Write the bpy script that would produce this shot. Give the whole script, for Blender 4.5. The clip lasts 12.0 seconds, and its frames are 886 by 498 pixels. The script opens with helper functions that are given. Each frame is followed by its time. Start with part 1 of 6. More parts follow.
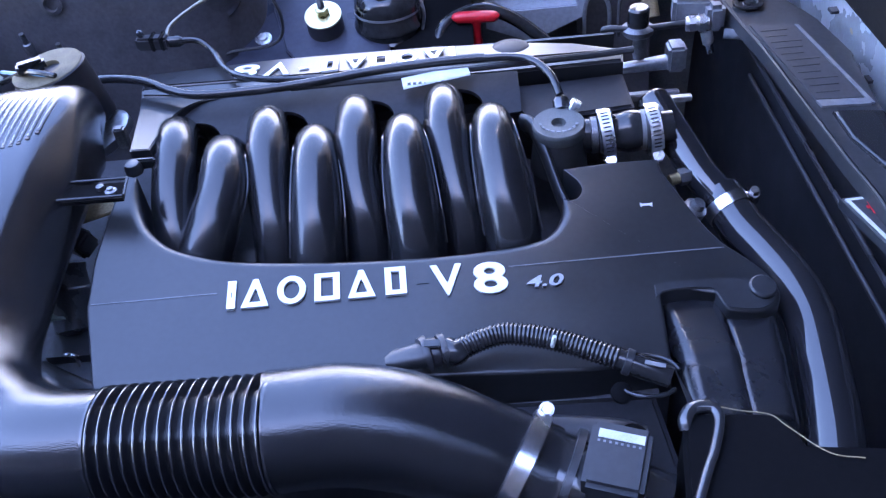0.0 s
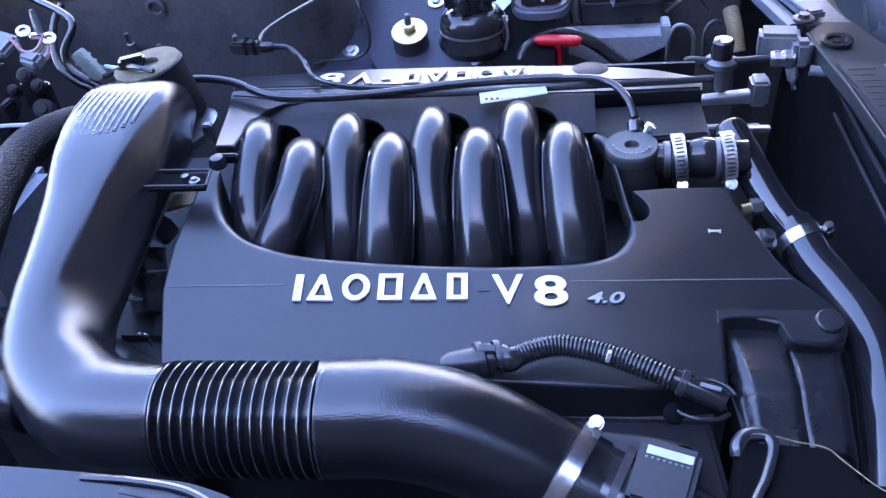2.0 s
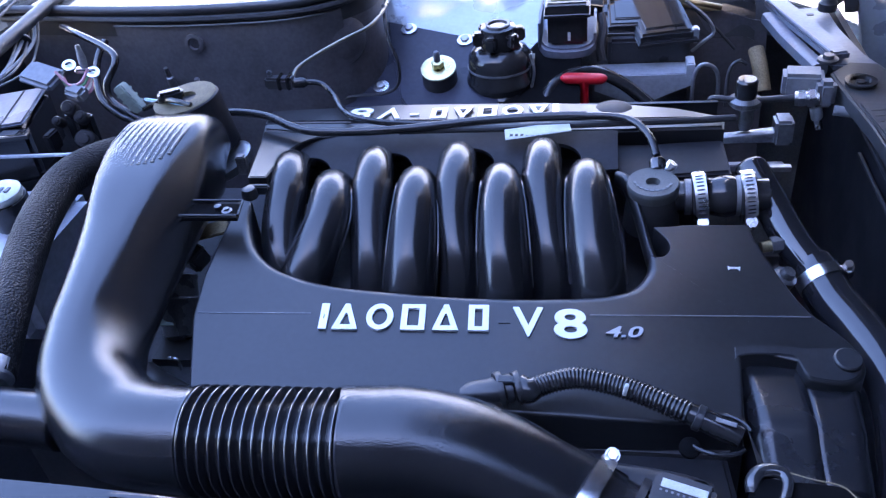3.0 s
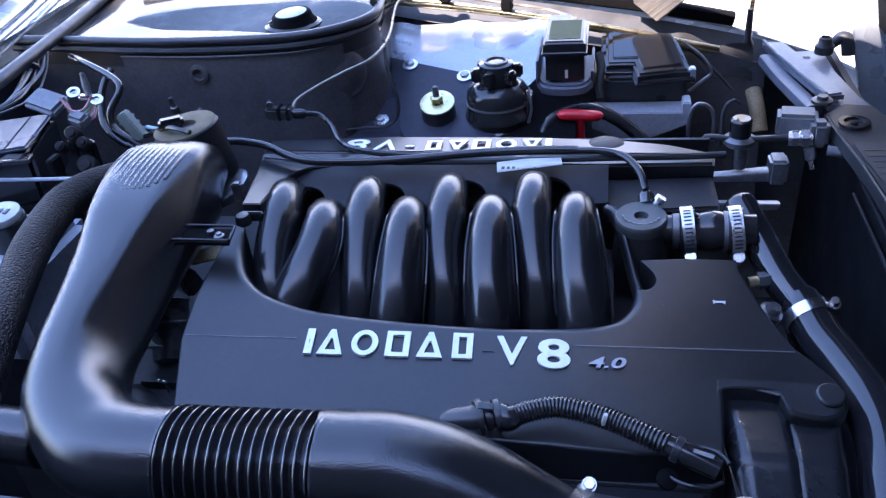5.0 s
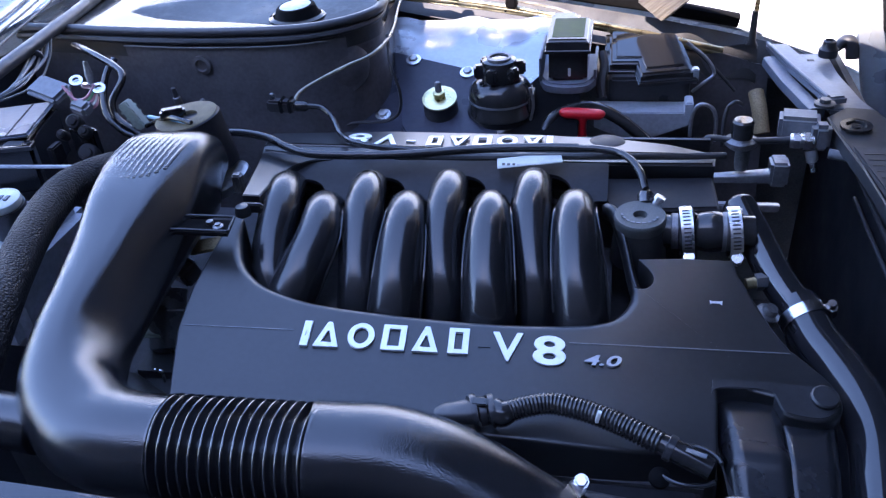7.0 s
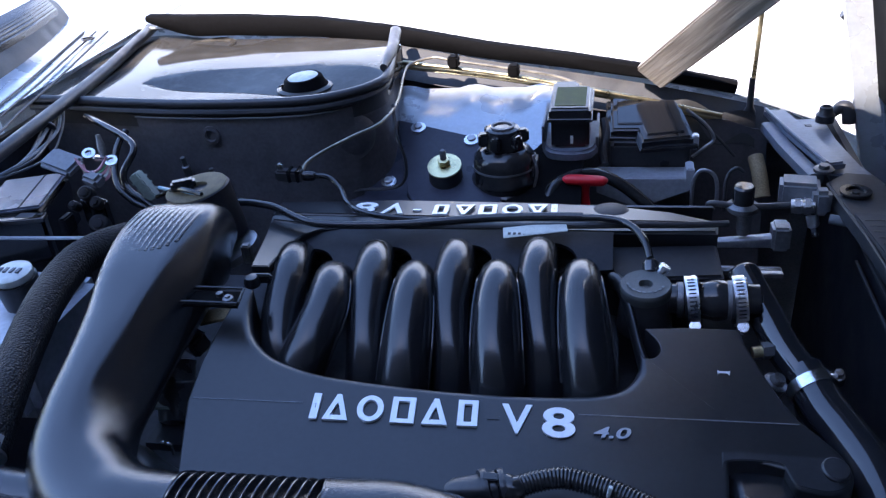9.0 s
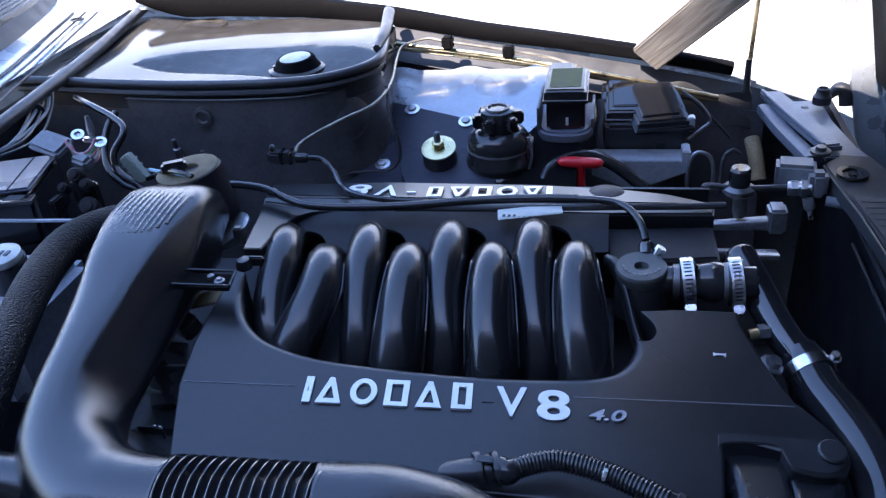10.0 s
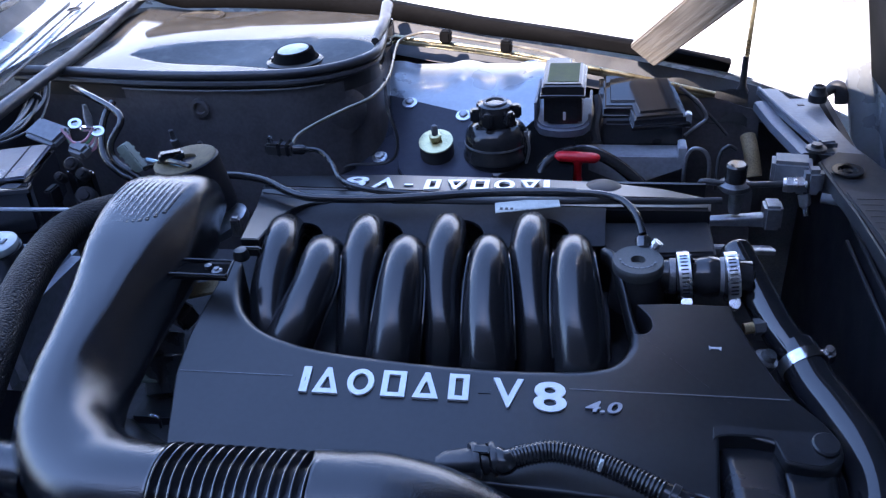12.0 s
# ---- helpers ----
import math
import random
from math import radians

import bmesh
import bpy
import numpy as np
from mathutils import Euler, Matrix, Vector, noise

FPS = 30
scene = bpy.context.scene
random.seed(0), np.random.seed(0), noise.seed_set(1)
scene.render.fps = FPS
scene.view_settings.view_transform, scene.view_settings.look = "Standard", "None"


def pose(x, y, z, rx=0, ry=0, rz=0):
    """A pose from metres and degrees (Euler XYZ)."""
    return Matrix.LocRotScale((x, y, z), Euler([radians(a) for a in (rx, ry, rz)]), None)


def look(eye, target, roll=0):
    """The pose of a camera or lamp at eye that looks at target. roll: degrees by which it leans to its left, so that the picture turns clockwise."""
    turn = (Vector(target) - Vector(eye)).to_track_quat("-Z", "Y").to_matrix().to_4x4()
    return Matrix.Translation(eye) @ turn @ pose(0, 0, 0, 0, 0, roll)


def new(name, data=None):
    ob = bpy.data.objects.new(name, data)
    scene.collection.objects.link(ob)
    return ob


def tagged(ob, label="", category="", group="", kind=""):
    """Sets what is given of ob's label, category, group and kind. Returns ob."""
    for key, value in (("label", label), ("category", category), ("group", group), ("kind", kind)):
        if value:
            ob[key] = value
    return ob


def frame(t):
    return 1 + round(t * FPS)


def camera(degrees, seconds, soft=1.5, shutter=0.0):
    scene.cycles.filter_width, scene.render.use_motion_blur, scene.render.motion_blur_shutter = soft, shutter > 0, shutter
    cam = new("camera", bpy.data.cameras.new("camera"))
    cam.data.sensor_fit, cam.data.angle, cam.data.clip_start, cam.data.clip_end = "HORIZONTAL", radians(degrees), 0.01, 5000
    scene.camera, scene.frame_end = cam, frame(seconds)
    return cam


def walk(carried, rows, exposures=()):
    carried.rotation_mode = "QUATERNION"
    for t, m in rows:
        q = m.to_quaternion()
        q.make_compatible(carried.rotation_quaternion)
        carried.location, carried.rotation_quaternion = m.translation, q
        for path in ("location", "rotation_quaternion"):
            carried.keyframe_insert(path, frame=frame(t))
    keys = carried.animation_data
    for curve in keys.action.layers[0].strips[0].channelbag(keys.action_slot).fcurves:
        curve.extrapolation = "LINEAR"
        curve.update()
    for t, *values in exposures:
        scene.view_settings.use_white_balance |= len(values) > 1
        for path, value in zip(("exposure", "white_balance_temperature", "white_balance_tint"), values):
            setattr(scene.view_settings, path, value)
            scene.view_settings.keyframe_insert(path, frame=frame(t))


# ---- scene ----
cam = camera(55.9, 12.0, soft=1.3)
PATH = [
    (0, (0.094, -0.521, 1.364), (-0.033, 0.982, 0.051), -7.5),
    (0.5, (0.09, -0.549, 1.368), (-0.169, 0.967, 0.09), -7.6),
    (1, (0.094, -0.542, 1.363), (-0.19, 0.982, 0.1), -7.3),
    (1.5, (0.099, -0.541, 1.362), (-0.202, 0.988, 0.109), -7.3),
    (2, (0.102, -0.544, 1.356), (-0.194, 0.996, 0.115), -7.0),
    (2.5, (0.102, -0.546, 1.358), (-0.224, 1.001, 0.133), -6.8),
    (3, (0.111, -0.558, 1.368), (-0.254, 1.019, 0.193), -7.3),
    (3.5, (0.127, -0.57, 1.367), (-0.262, 1.028, 0.23), -7.3),
    (5.5, (0.137, -0.566, 1.36), (-0.259, 1.061, 0.267), -6.0),
    (6, (0.137, -0.567, 1.36), (-0.263, 1.053, 0.258), -5.5),
    (6.5, (0.139, -0.568, 1.359), (-0.265, 1.052, 0.259), -5.5),
    (8.5, (0.142, -0.566, 1.366), (-0.231, 1.071, 0.278), -5.0),
    (9, (0.135, -0.567, 1.38), (-0.27, 1.122, 0.389), -5.6),
    (9.5, (0.136, -0.564, 1.376), (-0.269, 1.121, 0.378), -5.8),
    (10, (0.134, -0.561, 1.372), (-0.258, 1.113, 0.35), -5.5),
    (10.5, (0.134, -0.562, 1.371), (-0.253, 1.111, 0.346), -5.2),
    (11, (0.133, -0.565, 1.369), (-0.255, 1.107, 0.341), -5.0),
    (11.5, (0.133, -0.566, 1.369), (-0.25, 1.106, 0.339), -4.8),
    (12, (0.13, -0.566, 1.369), (-0.246, 1.107, 0.339), -4.7),
]
EXPOSURES = [(0.0, 4.12, 6790, 32), (2.2, 4.07, 6790, 32), (3.0, 3.67, 6690, 30), (3.7, 3.46, 6730, 28), (5.5, 3.21, 6740, 27), (8.5, 3.27, 6760, 26), (8.95, 2.55, 6690, 21), (9.6, 2.67, 6670, 21), (12.0, 2.82, 6620, 23)]
walk(cam, [(t, look(eye, target, roll)) for t, eye, target, roll in PATH], EXPOSURES)

# ---- light ----
SUN_ELEVATION, SUN_AZIMUTH = 48.2, 160.0  # azimuth from +y towards -x
world = bpy.data.worlds.new("sky")
scene.world = world
world.use_nodes = True
sky = world.node_tree.nodes.new("ShaderNodeTexSky")
sky.sky_type = "NISHITA"
sky.sun_disc = False
sky.sun_elevation = radians(SUN_ELEVATION)
sky.sun_rotation = radians(-SUN_AZIMUTH)
sky.air_density, sky.dust_density, sky.ozone_density = 1.1, 0.2, 6.0
world.node_tree.links.new(sky.outputs[0], world.node_tree.nodes["Background"].inputs[0])
world.node_tree.nodes["Background"].inputs[1].default_value = 0.15
sun = new("sun", bpy.data.lights.new("sun", "SUN"))
sun.data.energy, sun.data.angle, sun.data.color = 3.0, radians(0.5), (1.0, 0.96, 0.9)
_e, _a = radians(SUN_ELEVATION), radians(SUN_AZIMUTH)
sun.matrix_basis = look((-3 * math.cos(_e) * math.sin(_a), 3 * math.cos(_e) * math.cos(_a), 3 * math.sin(_e)), (0, 0, 0))


# ---- materials ----
def material(name, base, rough, metal=0.0, grain=0.0, grain_scale=900.0, spread=0.25, blotch=12.0, rough_spread=0.12, dust=None, coat=0.0, spec=0.5):
    """Base colour broken up at two scales, roughness wear, fine relief, and settled dust where wanted."""
    m = bpy.data.materials.new(name)
    m.use_nodes = True
    nt = m.node_tree
    n, l = nt.nodes, nt.links
    b = n["Principled BSDF"]
    co = n.new("ShaderNodeTexCoord")
    big = n.new("ShaderNodeTexNoise")
    big.inputs["Scale"].default_value, big.inputs["Detail"].default_value = blotch, 6
    small = n.new("ShaderNodeTexNoise")
    small.inputs["Scale"].default_value, small.inputs["Detail"].default_value = blotch * 14, 4
    l.new(co.outputs["Object"], big.inputs["Vector"])
    l.new(co.outputs["Object"], small.inputs["Vector"])
    mix = n.new("ShaderNodeMath")
    mix.operation = "ADD"
    l.new(big.outputs[0], mix.inputs[0])
    l.new(small.outputs[0], mix.inputs[1])
    ramp = n.new("ShaderNodeMapRange")
    ramp.inputs[1].default_value, ramp.inputs[2].default_value = 0.7, 1.3
    ramp.inputs[3].default_value, ramp.inputs[4].default_value = 1 - spread, 1 + spread
    l.new(mix.outputs[0], ramp.inputs[0])
    col = n.new("ShaderNodeVectorMath")
    col.operation = "SCALE"
    col.inputs[0].default_value = base
    l.new(ramp.outputs[0], col.inputs["Scale"])
    last = col.outputs[0]
    rr = n.new("ShaderNodeMapRange")
    rr.inputs[1].default_value, rr.inputs[2].default_value = 0.3, 0.7
    rr.inputs[3].default_value, rr.inputs[4].default_value = max(0.03, rough - rough_spread), min(1, rough + rough_spread)
    l.new(big.outputs[0], rr.inputs[0])
    rlast = rr.outputs[0]
    if dust:
        dn = n.new("ShaderNodeTexNoise")
        dn.inputs["Scale"].default_value, dn.inputs["Detail"].default_value = 45, 8
        l.new(co.outputs["Object"], dn.inputs["Vector"])
        dr = n.new("ShaderNodeMapRange")
        dr.inputs[1].default_value, dr.inputs[2].default_value = 0.5, 0.75
        dr.inputs[3].default_value, dr.inputs[4].default_value = 0.0, dust[3]
        l.new(dn.outputs[0], dr.inputs[0])
        dm = n.new("ShaderNodeMix")
        dm.data_type = "RGBA"
        l.new(dr.outputs[0], dm.inputs[0])
        l.new(last, dm.inputs[6])
        dm.inputs[7].default_value = (*dust[:3], 1)
        last = dm.outputs[2]
    l.new(last, b.inputs["Base Color"])
    l.new(rlast, b.inputs["Roughness"])
    b.inputs["Metallic"].default_value = metal
    b.inputs["Specular IOR Level"].default_value = spec
    b.inputs["Coat Weight"].default_value = coat
    b.inputs["Coat Roughness"].default_value = 0.06
    if grain:
        gn = n.new("ShaderNodeTexNoise")
        gn.inputs["Scale"].default_value, gn.inputs["Detail"].default_value = grain_scale, 2
        l.new(co.outputs["Object"], gn.inputs["Vector"])
        bp = n.new("ShaderNodeBump")
        bp.inputs["Strength"].default_value, bp.inputs["Distance"].default_value = grain, 0.0006
        l.new(gn.outputs[0], bp.inputs["Height"])
        l.new(bp.outputs[0], b.inputs["Normal"])
    return m


COVER = material("satin_black_plastic", (0.012, 0.0125, 0.014), 0.32, spec=0.6, grain=0.06, grain_scale=1600, rough_spread=0.04, dust=(0.022, 0.0225, 0.025, 0.15))
RUNNER = material("black_runner_plastic", (0.012, 0.012, 0.0135), 0.22, grain=0.015, grain_scale=500, rough_spread=0.05, spec=0.6)
DUCT = material("grained_duct_plastic", (0.015, 0.0152, 0.017), 0.075, grain=0.5, grain_scale=700, rough_spread=0.02, spec=0.72)
BELLOWS = material("ribbed_rubber", (0.022, 0.022, 0.024), 0.2, rough_spread=0.05, spec=1.0)
AIRLID = material("smooth_black_lid", (0.013, 0.0135, 0.016), 0.16, rough_spread=0.04, spec=0.6)
TIMING = material("moulded_black_plastic", (0.013, 0.0135, 0.016), 0.26, rough_spread=0.04, spec=0.55)
# black plastic with the sky's sheen put into its base colour
SHEENLID = material("lid_sky_sheen", (0.11, 0.12, 0.155), 0.28, rough_spread=0.05, spec=0.6)
HOSE = material("smooth_hose_rubber", (0.014, 0.014, 0.016), 0.1, rough_spread=0.03, spec=0.75)
LINERDARK = material("added_dark_liner", (0.007, 0.007, 0.0075), 0.9, spec=0.1, grain=0.2, grain_scale=200)
LID = material("dusty_lid_plastic", (0.045, 0.042, 0.038), 0.08, rough_spread=0.03, spread=0.15, spec=0.16, dust=(0.16, 0.15, 0.13, 0.25))
BLUESTEEL = material("grey_blue_painted_steel", (0.12, 0.135, 0.165), 0.45, metal=0.1, spread=0.2, dust=(0.2, 0.19, 0.17, 0.3))
RUBBER = material("black_rubber", (0.030, 0.030, 0.033), 0.38, grain=0.1, grain_scale=600, dust=(0.04, 0.04, 0.04, 0.2))
GLOSS = material("gloss_black_plastic", (0.022, 0.022, 0.0235), 0.13, rough_spread=0.05)
DARK = material("dark_underbody", (0.05, 0.05, 0.056), 0.6, dust=(0.04, 0.036, 0.032, 0.5))
WALL = material("bulkhead_felt", (0.085, 0.083, 0.092), 0.42, grain=0.15, grain_scale=160, dust=(0.04, 0.037, 0.034, 0.5))
BODY = material("silver_blue_paint", (0.41, 0.45, 0.49), 0.3, metal=0.35, coat=0.6, spread=0.08, dust=(0.3, 0.28, 0.25, 0.3))
ALLOY = material("cast_alloy", (0.36, 0.37, 0.39), 0.45, metal=0.9, grain=0.3, grain_scale=400)
ZINC = material("zinc_steel", (0.75, 0.76, 0.78), 0.25, metal=1.0, spread=0.15)
GOLD = material("yellow_zinc", (0.75, 0.68, 0.38), 0.35, metal=1.0, spread=0.3, blotch=60)
SILVER = material("silver_lettering", (0.74, 0.75, 0.76), 0.35, metal=0.25, spread=0.06)
DIMSILVER = material("dim_silver_lettering", (0.35, 0.36, 0.38), 0.4, metal=0.4, spread=0.1)
RED = material("red_plastic", (0.62, 0.012, 0.02), 0.35, spread=0.12)
WHITE = material("white_plastic", (0.6, 0.62, 0.58), 0.45, spread=0.12, dust=(0.2, 0.18, 0.15, 0.5))
GREYP = material("grey_plastic", (0.13, 0.137, 0.15), 0.5, spread=0.2, dust=(0.25, 0.23, 0.2, 0.4))
LIGHTGREY = material("grey_painted_steel", (0.40, 0.43, 0.47), 0.4, metal=0.3, spread=0.15, dust=(0.2, 0.18, 0.16, 0.4))
PAPER = material("worn_paper_label", (0.46, 0.47, 0.43), 0.6, spread=0.2, blotch=60)
INK = material("dark_ink", (0.03, 0.03, 0.035), 0.6)
TRAY = material("tray_plastic", (0.032, 0.033, 0.036), 0.4, rough_spread=0.06, spec=0.28, dust=(0.06, 0.06, 0.058, 0.3))
YELLOWED = material("yellowed_label", (0.10, 0.105, 0.045), 0.6, spread=0.3, blotch=60, spec=0.1)
BLUEWIRE = material("blue_wire", (0.05, 0.25, 0.4), 0.4)
PINKWIRE = material("pink_wire", (0.5, 0.22, 0.25), 0.4)
GREENWIRE = material("green_wire", (0.1, 0.3, 0.15), 0.4)
BRASS = material("tarnished_pipe", (0.5, 0.42, 0.26), 0.35, metal=1.0, spread=0.3, blotch=40)
CONCRETE = material("pale_concrete", (0.62, 0.6, 0.55), 0.85, spread=0.15, blotch=3, grain=0.4, grain_scale=60)
# for the unseen walls that block the sun and darken reflections
SHADEWALL = material("shade_wall_dark", (0.016, 0.016, 0.018), 0.85, spread=0.3, blotch=2, grain=0.4, grain_scale=40)
SATIN = material("satin_dark_paint", (0.03, 0.033, 0.05), 0.35, spread=0.15, spec=0.25, dust=(0.06, 0.06, 0.07, 0.2))
SEAL = material("grey_seal_rubber", (0.045, 0.045, 0.05), 0.4, spread=0.3, blotch=40, dust=(0.15, 0.14, 0.13, 0.4))
# tinted blue so that its reflection looks like bright sky
REFLECTWALL = material("reflected_wall_blue", (0.57, 0.68, 0.82), 0.85, spread=0.08, blotch=2)
PADGREY = material("worn_black_plastic", (0.020, 0.021, 0.024), 0.4, grain=0.05, grain_scale=1400, rough_spread=0.05)
PIPE = material("tarnished_steel_pipe", (0.26, 0.235, 0.19), 0.35, metal=0.8, spread=0.3, blotch=40)
GREENGREY = material("grey_green_plastic", (0.27, 0.33, 0.29), 0.45, spread=0.15, dust=(0.2, 0.18, 0.15, 0.4))
INNERWING = material("dusty_grey_panel", (0.15, 0.155, 0.16), 0.55, spread=0.35, blotch=25, dust=(0.22, 0.2, 0.17, 0.5))
CANISTER = material("dark_grey_castings", (0.07, 0.072, 0.078), 0.3, metal=0.3, spread=0.3, blotch=50)
SATINBLACK = material("dull_black_plastic", (0.016, 0.016, 0.019), 0.5, spec=0.22, spread=0.25)
STRIP = material("matt_black_strip", (0.004, 0.004, 0.0045), 0.75, spread=0.3, spec=0.05, grain=0.1, grain_scale=300)
FLANGE = material("dull_grey_flange", (0.028, 0.029, 0.031), 0.5, spread=0.4, blotch=30, dust=(0.055, 0.052, 0.045, 0.4))
CAPGREY = material("dark_grey_cap_plastic", (0.075, 0.080, 0.078), 0.5, spread=0.25, blotch=40)
TARN = material("tarnished_top", (0.12, 0.098, 0.06), 0.6, spread=0.5, blotch=60, spec=0.12)
DULLMETAL = material("dull_dark_metal", (0.2, 0.2, 0.205), 0.45, metal=0.8, spread=0.4, blotch=50)
TAN = material("tan_dirt_coat", (0.3, 0.22, 0.12), 0.7, spread=0.4, blotch=30)


def wood_material():
    m = material("weathered_wood", (0.3, 0.24, 0.19), 0.75, spread=0.15)
    nt = m.node_tree
    n, l = nt.nodes, nt.links
    co, mp, wv = n.new("ShaderNodeTexCoord"), n.new("ShaderNodeMapping"), n.new("ShaderNodeTexNoise")
    mp.inputs["Scale"].default_value = (160, 160, 7)
    wv.inputs["Scale"].default_value, wv.inputs["Detail"].default_value = 1.0, 6
    l.new(co.outputs["Object"], mp.inputs[0])
    l.new(mp.outputs[0], wv.inputs["Vector"])
    rp = n.new("ShaderNodeValToRGB")
    rp.color_ramp.elements[0].position, rp.color_ramp.elements[0].color = 0.35, (0.17, 0.145, 0.12, 1)
    rp.color_ramp.elements[1].position, rp.color_ramp.elements[1].color = 0.65, (0.38, 0.34, 0.29, 1)
    l.new(wv.outputs[0], rp.inputs[0])
    l.new(rp.outputs[0], n["Principled BSDF"].inputs["Base Color"])
    bp = n.new("ShaderNodeBump")
    bp.inputs["Strength"].default_value, bp.inputs["Distance"].default_value = 0.6, 0.002
    l.new(wv.outputs[0], bp.inputs["Height"])
    l.new(bp.outputs[0], n["Principled BSDF"].inputs["Normal"])
    return m


WOOD = wood_material()


def braid_material():
    """Woven sleeve: two crossing sets of fine ridges over black."""
    m = material("woven_black_sleeve", (0.006, 0.006, 0.007), 0.5, spread=0.2, spec=0.22)
    nt = m.node_tree
    n, l = nt.nodes, nt.links
    co = n.new("ShaderNodeTexCoord")
    ch = n.new("ShaderNodeTexVoronoi")
    ch.inputs["Scale"].default_value = 430
    l.new(co.outputs["Object"], ch.inputs["Vector"])
    bp = n.new("ShaderNodeBump")
    bp.inputs["Strength"].default_value, bp.inputs["Distance"].default_value = 0.9, 0.0018
    bp.invert = True
    l.new(ch.outputs["Distance"], bp.inputs["Height"])
    l.new(bp.outputs[0], n["Principled BSDF"].inputs["Normal"])
    return m


BRAID = braid_material()


# ---- mesh helpers ----
def thing(name, at, label, category, group="", kind=""):
    ob = new(name)
    ob.empty_display_size = 0.02
    ob.location = at
    return tagged(ob, label, category, group, kind)


def sharpen(bm, angle=38.0):
    bm.normal_update()
    for f in bm.faces:
        f.smooth = True
    for e in bm.edges:
        if len(e.link_faces) == 2 and e.calc_face_angle(0) > radians(angle):
            e.smooth = False


def place(ob):
    """World pose of an unevaluated object."""
    m = ob.matrix_basis
    return m if ob.parent is None else place(ob.parent) @ ob.matrix_parent_inverse @ m


def part(name, bm, mat, parent=None, label="", angle=38.0):
    """Links a bmesh, in world coordinates, as one mesh object."""
    bmesh.ops.recalc_face_normals(bm, faces=bm.faces)
    sharpen(bm, angle)
    me = bpy.data.meshes.new(name)
    bm.to_mesh(me)
    bm.free()
    me.materials.append(mat)
    ob = new(name, me)
    if parent is not None:
        ob.parent = parent
        ob.matrix_parent_inverse = place(parent).inverted()
    return tagged(ob, label)


def structure(name, bm, mat, label, category="", angle=38.0):
    return tagged(part(name, bm, mat, None, "", angle), label, category, "", "structure")


def box(lo, hi, bevel=0.003, turn=None):
    bm = bmesh.new()
    c = [(a + b) / 2 for a, b in zip(lo, hi)]
    s = [abs(b - a) for a, b in zip(lo, hi)]
    bmesh.ops.create_cube(bm, size=1, matrix=Matrix.Diagonal((*s, 1)))
    if bevel:
        bmesh.ops.bevel(bm, geom=list(bm.edges), offset=bevel, segments=2, affect="EDGES", clamp_overlap=True)
    bmesh.ops.transform(bm, matrix=Matrix.Translation(c) @ (turn or Matrix()), verts=bm.verts)
    return bm


def smooth_path(pts, per=8):
    """Catmull-Rom through the points; any number of components."""
    p = [np.array(q, float) for q in pts]
    p = [2 * p[0] - p[1]] + p + [2 * p[-1] - p[-2]]
    out = []
    for i in range(1, len(p) - 2):
        for k in range(per):
            t = k / per
            a, b, c, d = p[i - 1], p[i], p[i + 1], p[i + 2]
            out.append(0.5 * (2 * b + (c - a) * t + (2 * a - 5 * b + 4 * c - d) * t * t + (3 * b - a - 3 * c + d) * t ** 3))
    out.append(p[-2])
    return out


def sweep(stations, seg=16, up=(0, 0, 1), power=2.0, cap=True):
    """Skin over stations (x, y, z, half_width, half_height): a superellipse carried along the path."""
    bm = bmesh.new()
    rings = []
    up0 = Vector(up)
    pts = [Vector(s[:3]) for s in stations]
    side_prev = None
    for i, s in enumerate(stations):
        tan = (pts[min(i + 1, len(pts) - 1)] - pts[max(i - 1, 0)]).normalized()
        if side_prev is None:
            side = tan.cross(up0)
            if side.length < 0.05:
                side = tan.cross(Vector((1, 0.2, 0)))
        else:
            side = side_prev - tan * side_prev.dot(tan)
        side.normalize()
        if up is not None and tan.cross(up0).length > 0.35 and up != (0, 0, 0):
            side = tan.cross(up0).normalized()
            if side_prev is not None and side.dot(side_prev) < 0:
                side = -side
        side_prev = side
        top = side.cross(tan).normalized()
        ring = []
        for k in range(seg):
            a = 2 * math.pi * k / seg
            ca, sa = math.cos(a), math.sin(a)
            u = math.copysign(abs(ca) ** (2 / power), ca) * s[3]
            v = math.copysign(abs(sa) ** (2 / power), sa) * s[4]
            ring.append(bm.verts.new(pts[i] + side * u + top * v))
        rings.append(ring)
    for a, b in zip(rings, rings[1:]):
        for k in range(seg):
            bm.faces.new((a[k], a[(k + 1) % seg], b[(k + 1) % seg], b[k]))
    if cap:
        bm.faces.new(rings[0][::-1])
        bm.faces.new(rings[-1])
    return bm


def shoulder(u, lean, start):
    """How far the crown has fallen at u, from its start to the edge."""
    return lean * 1.25 * (max(0.0, u - start) / (1 - start)) ** 1.45 if start < 1 else 0.0


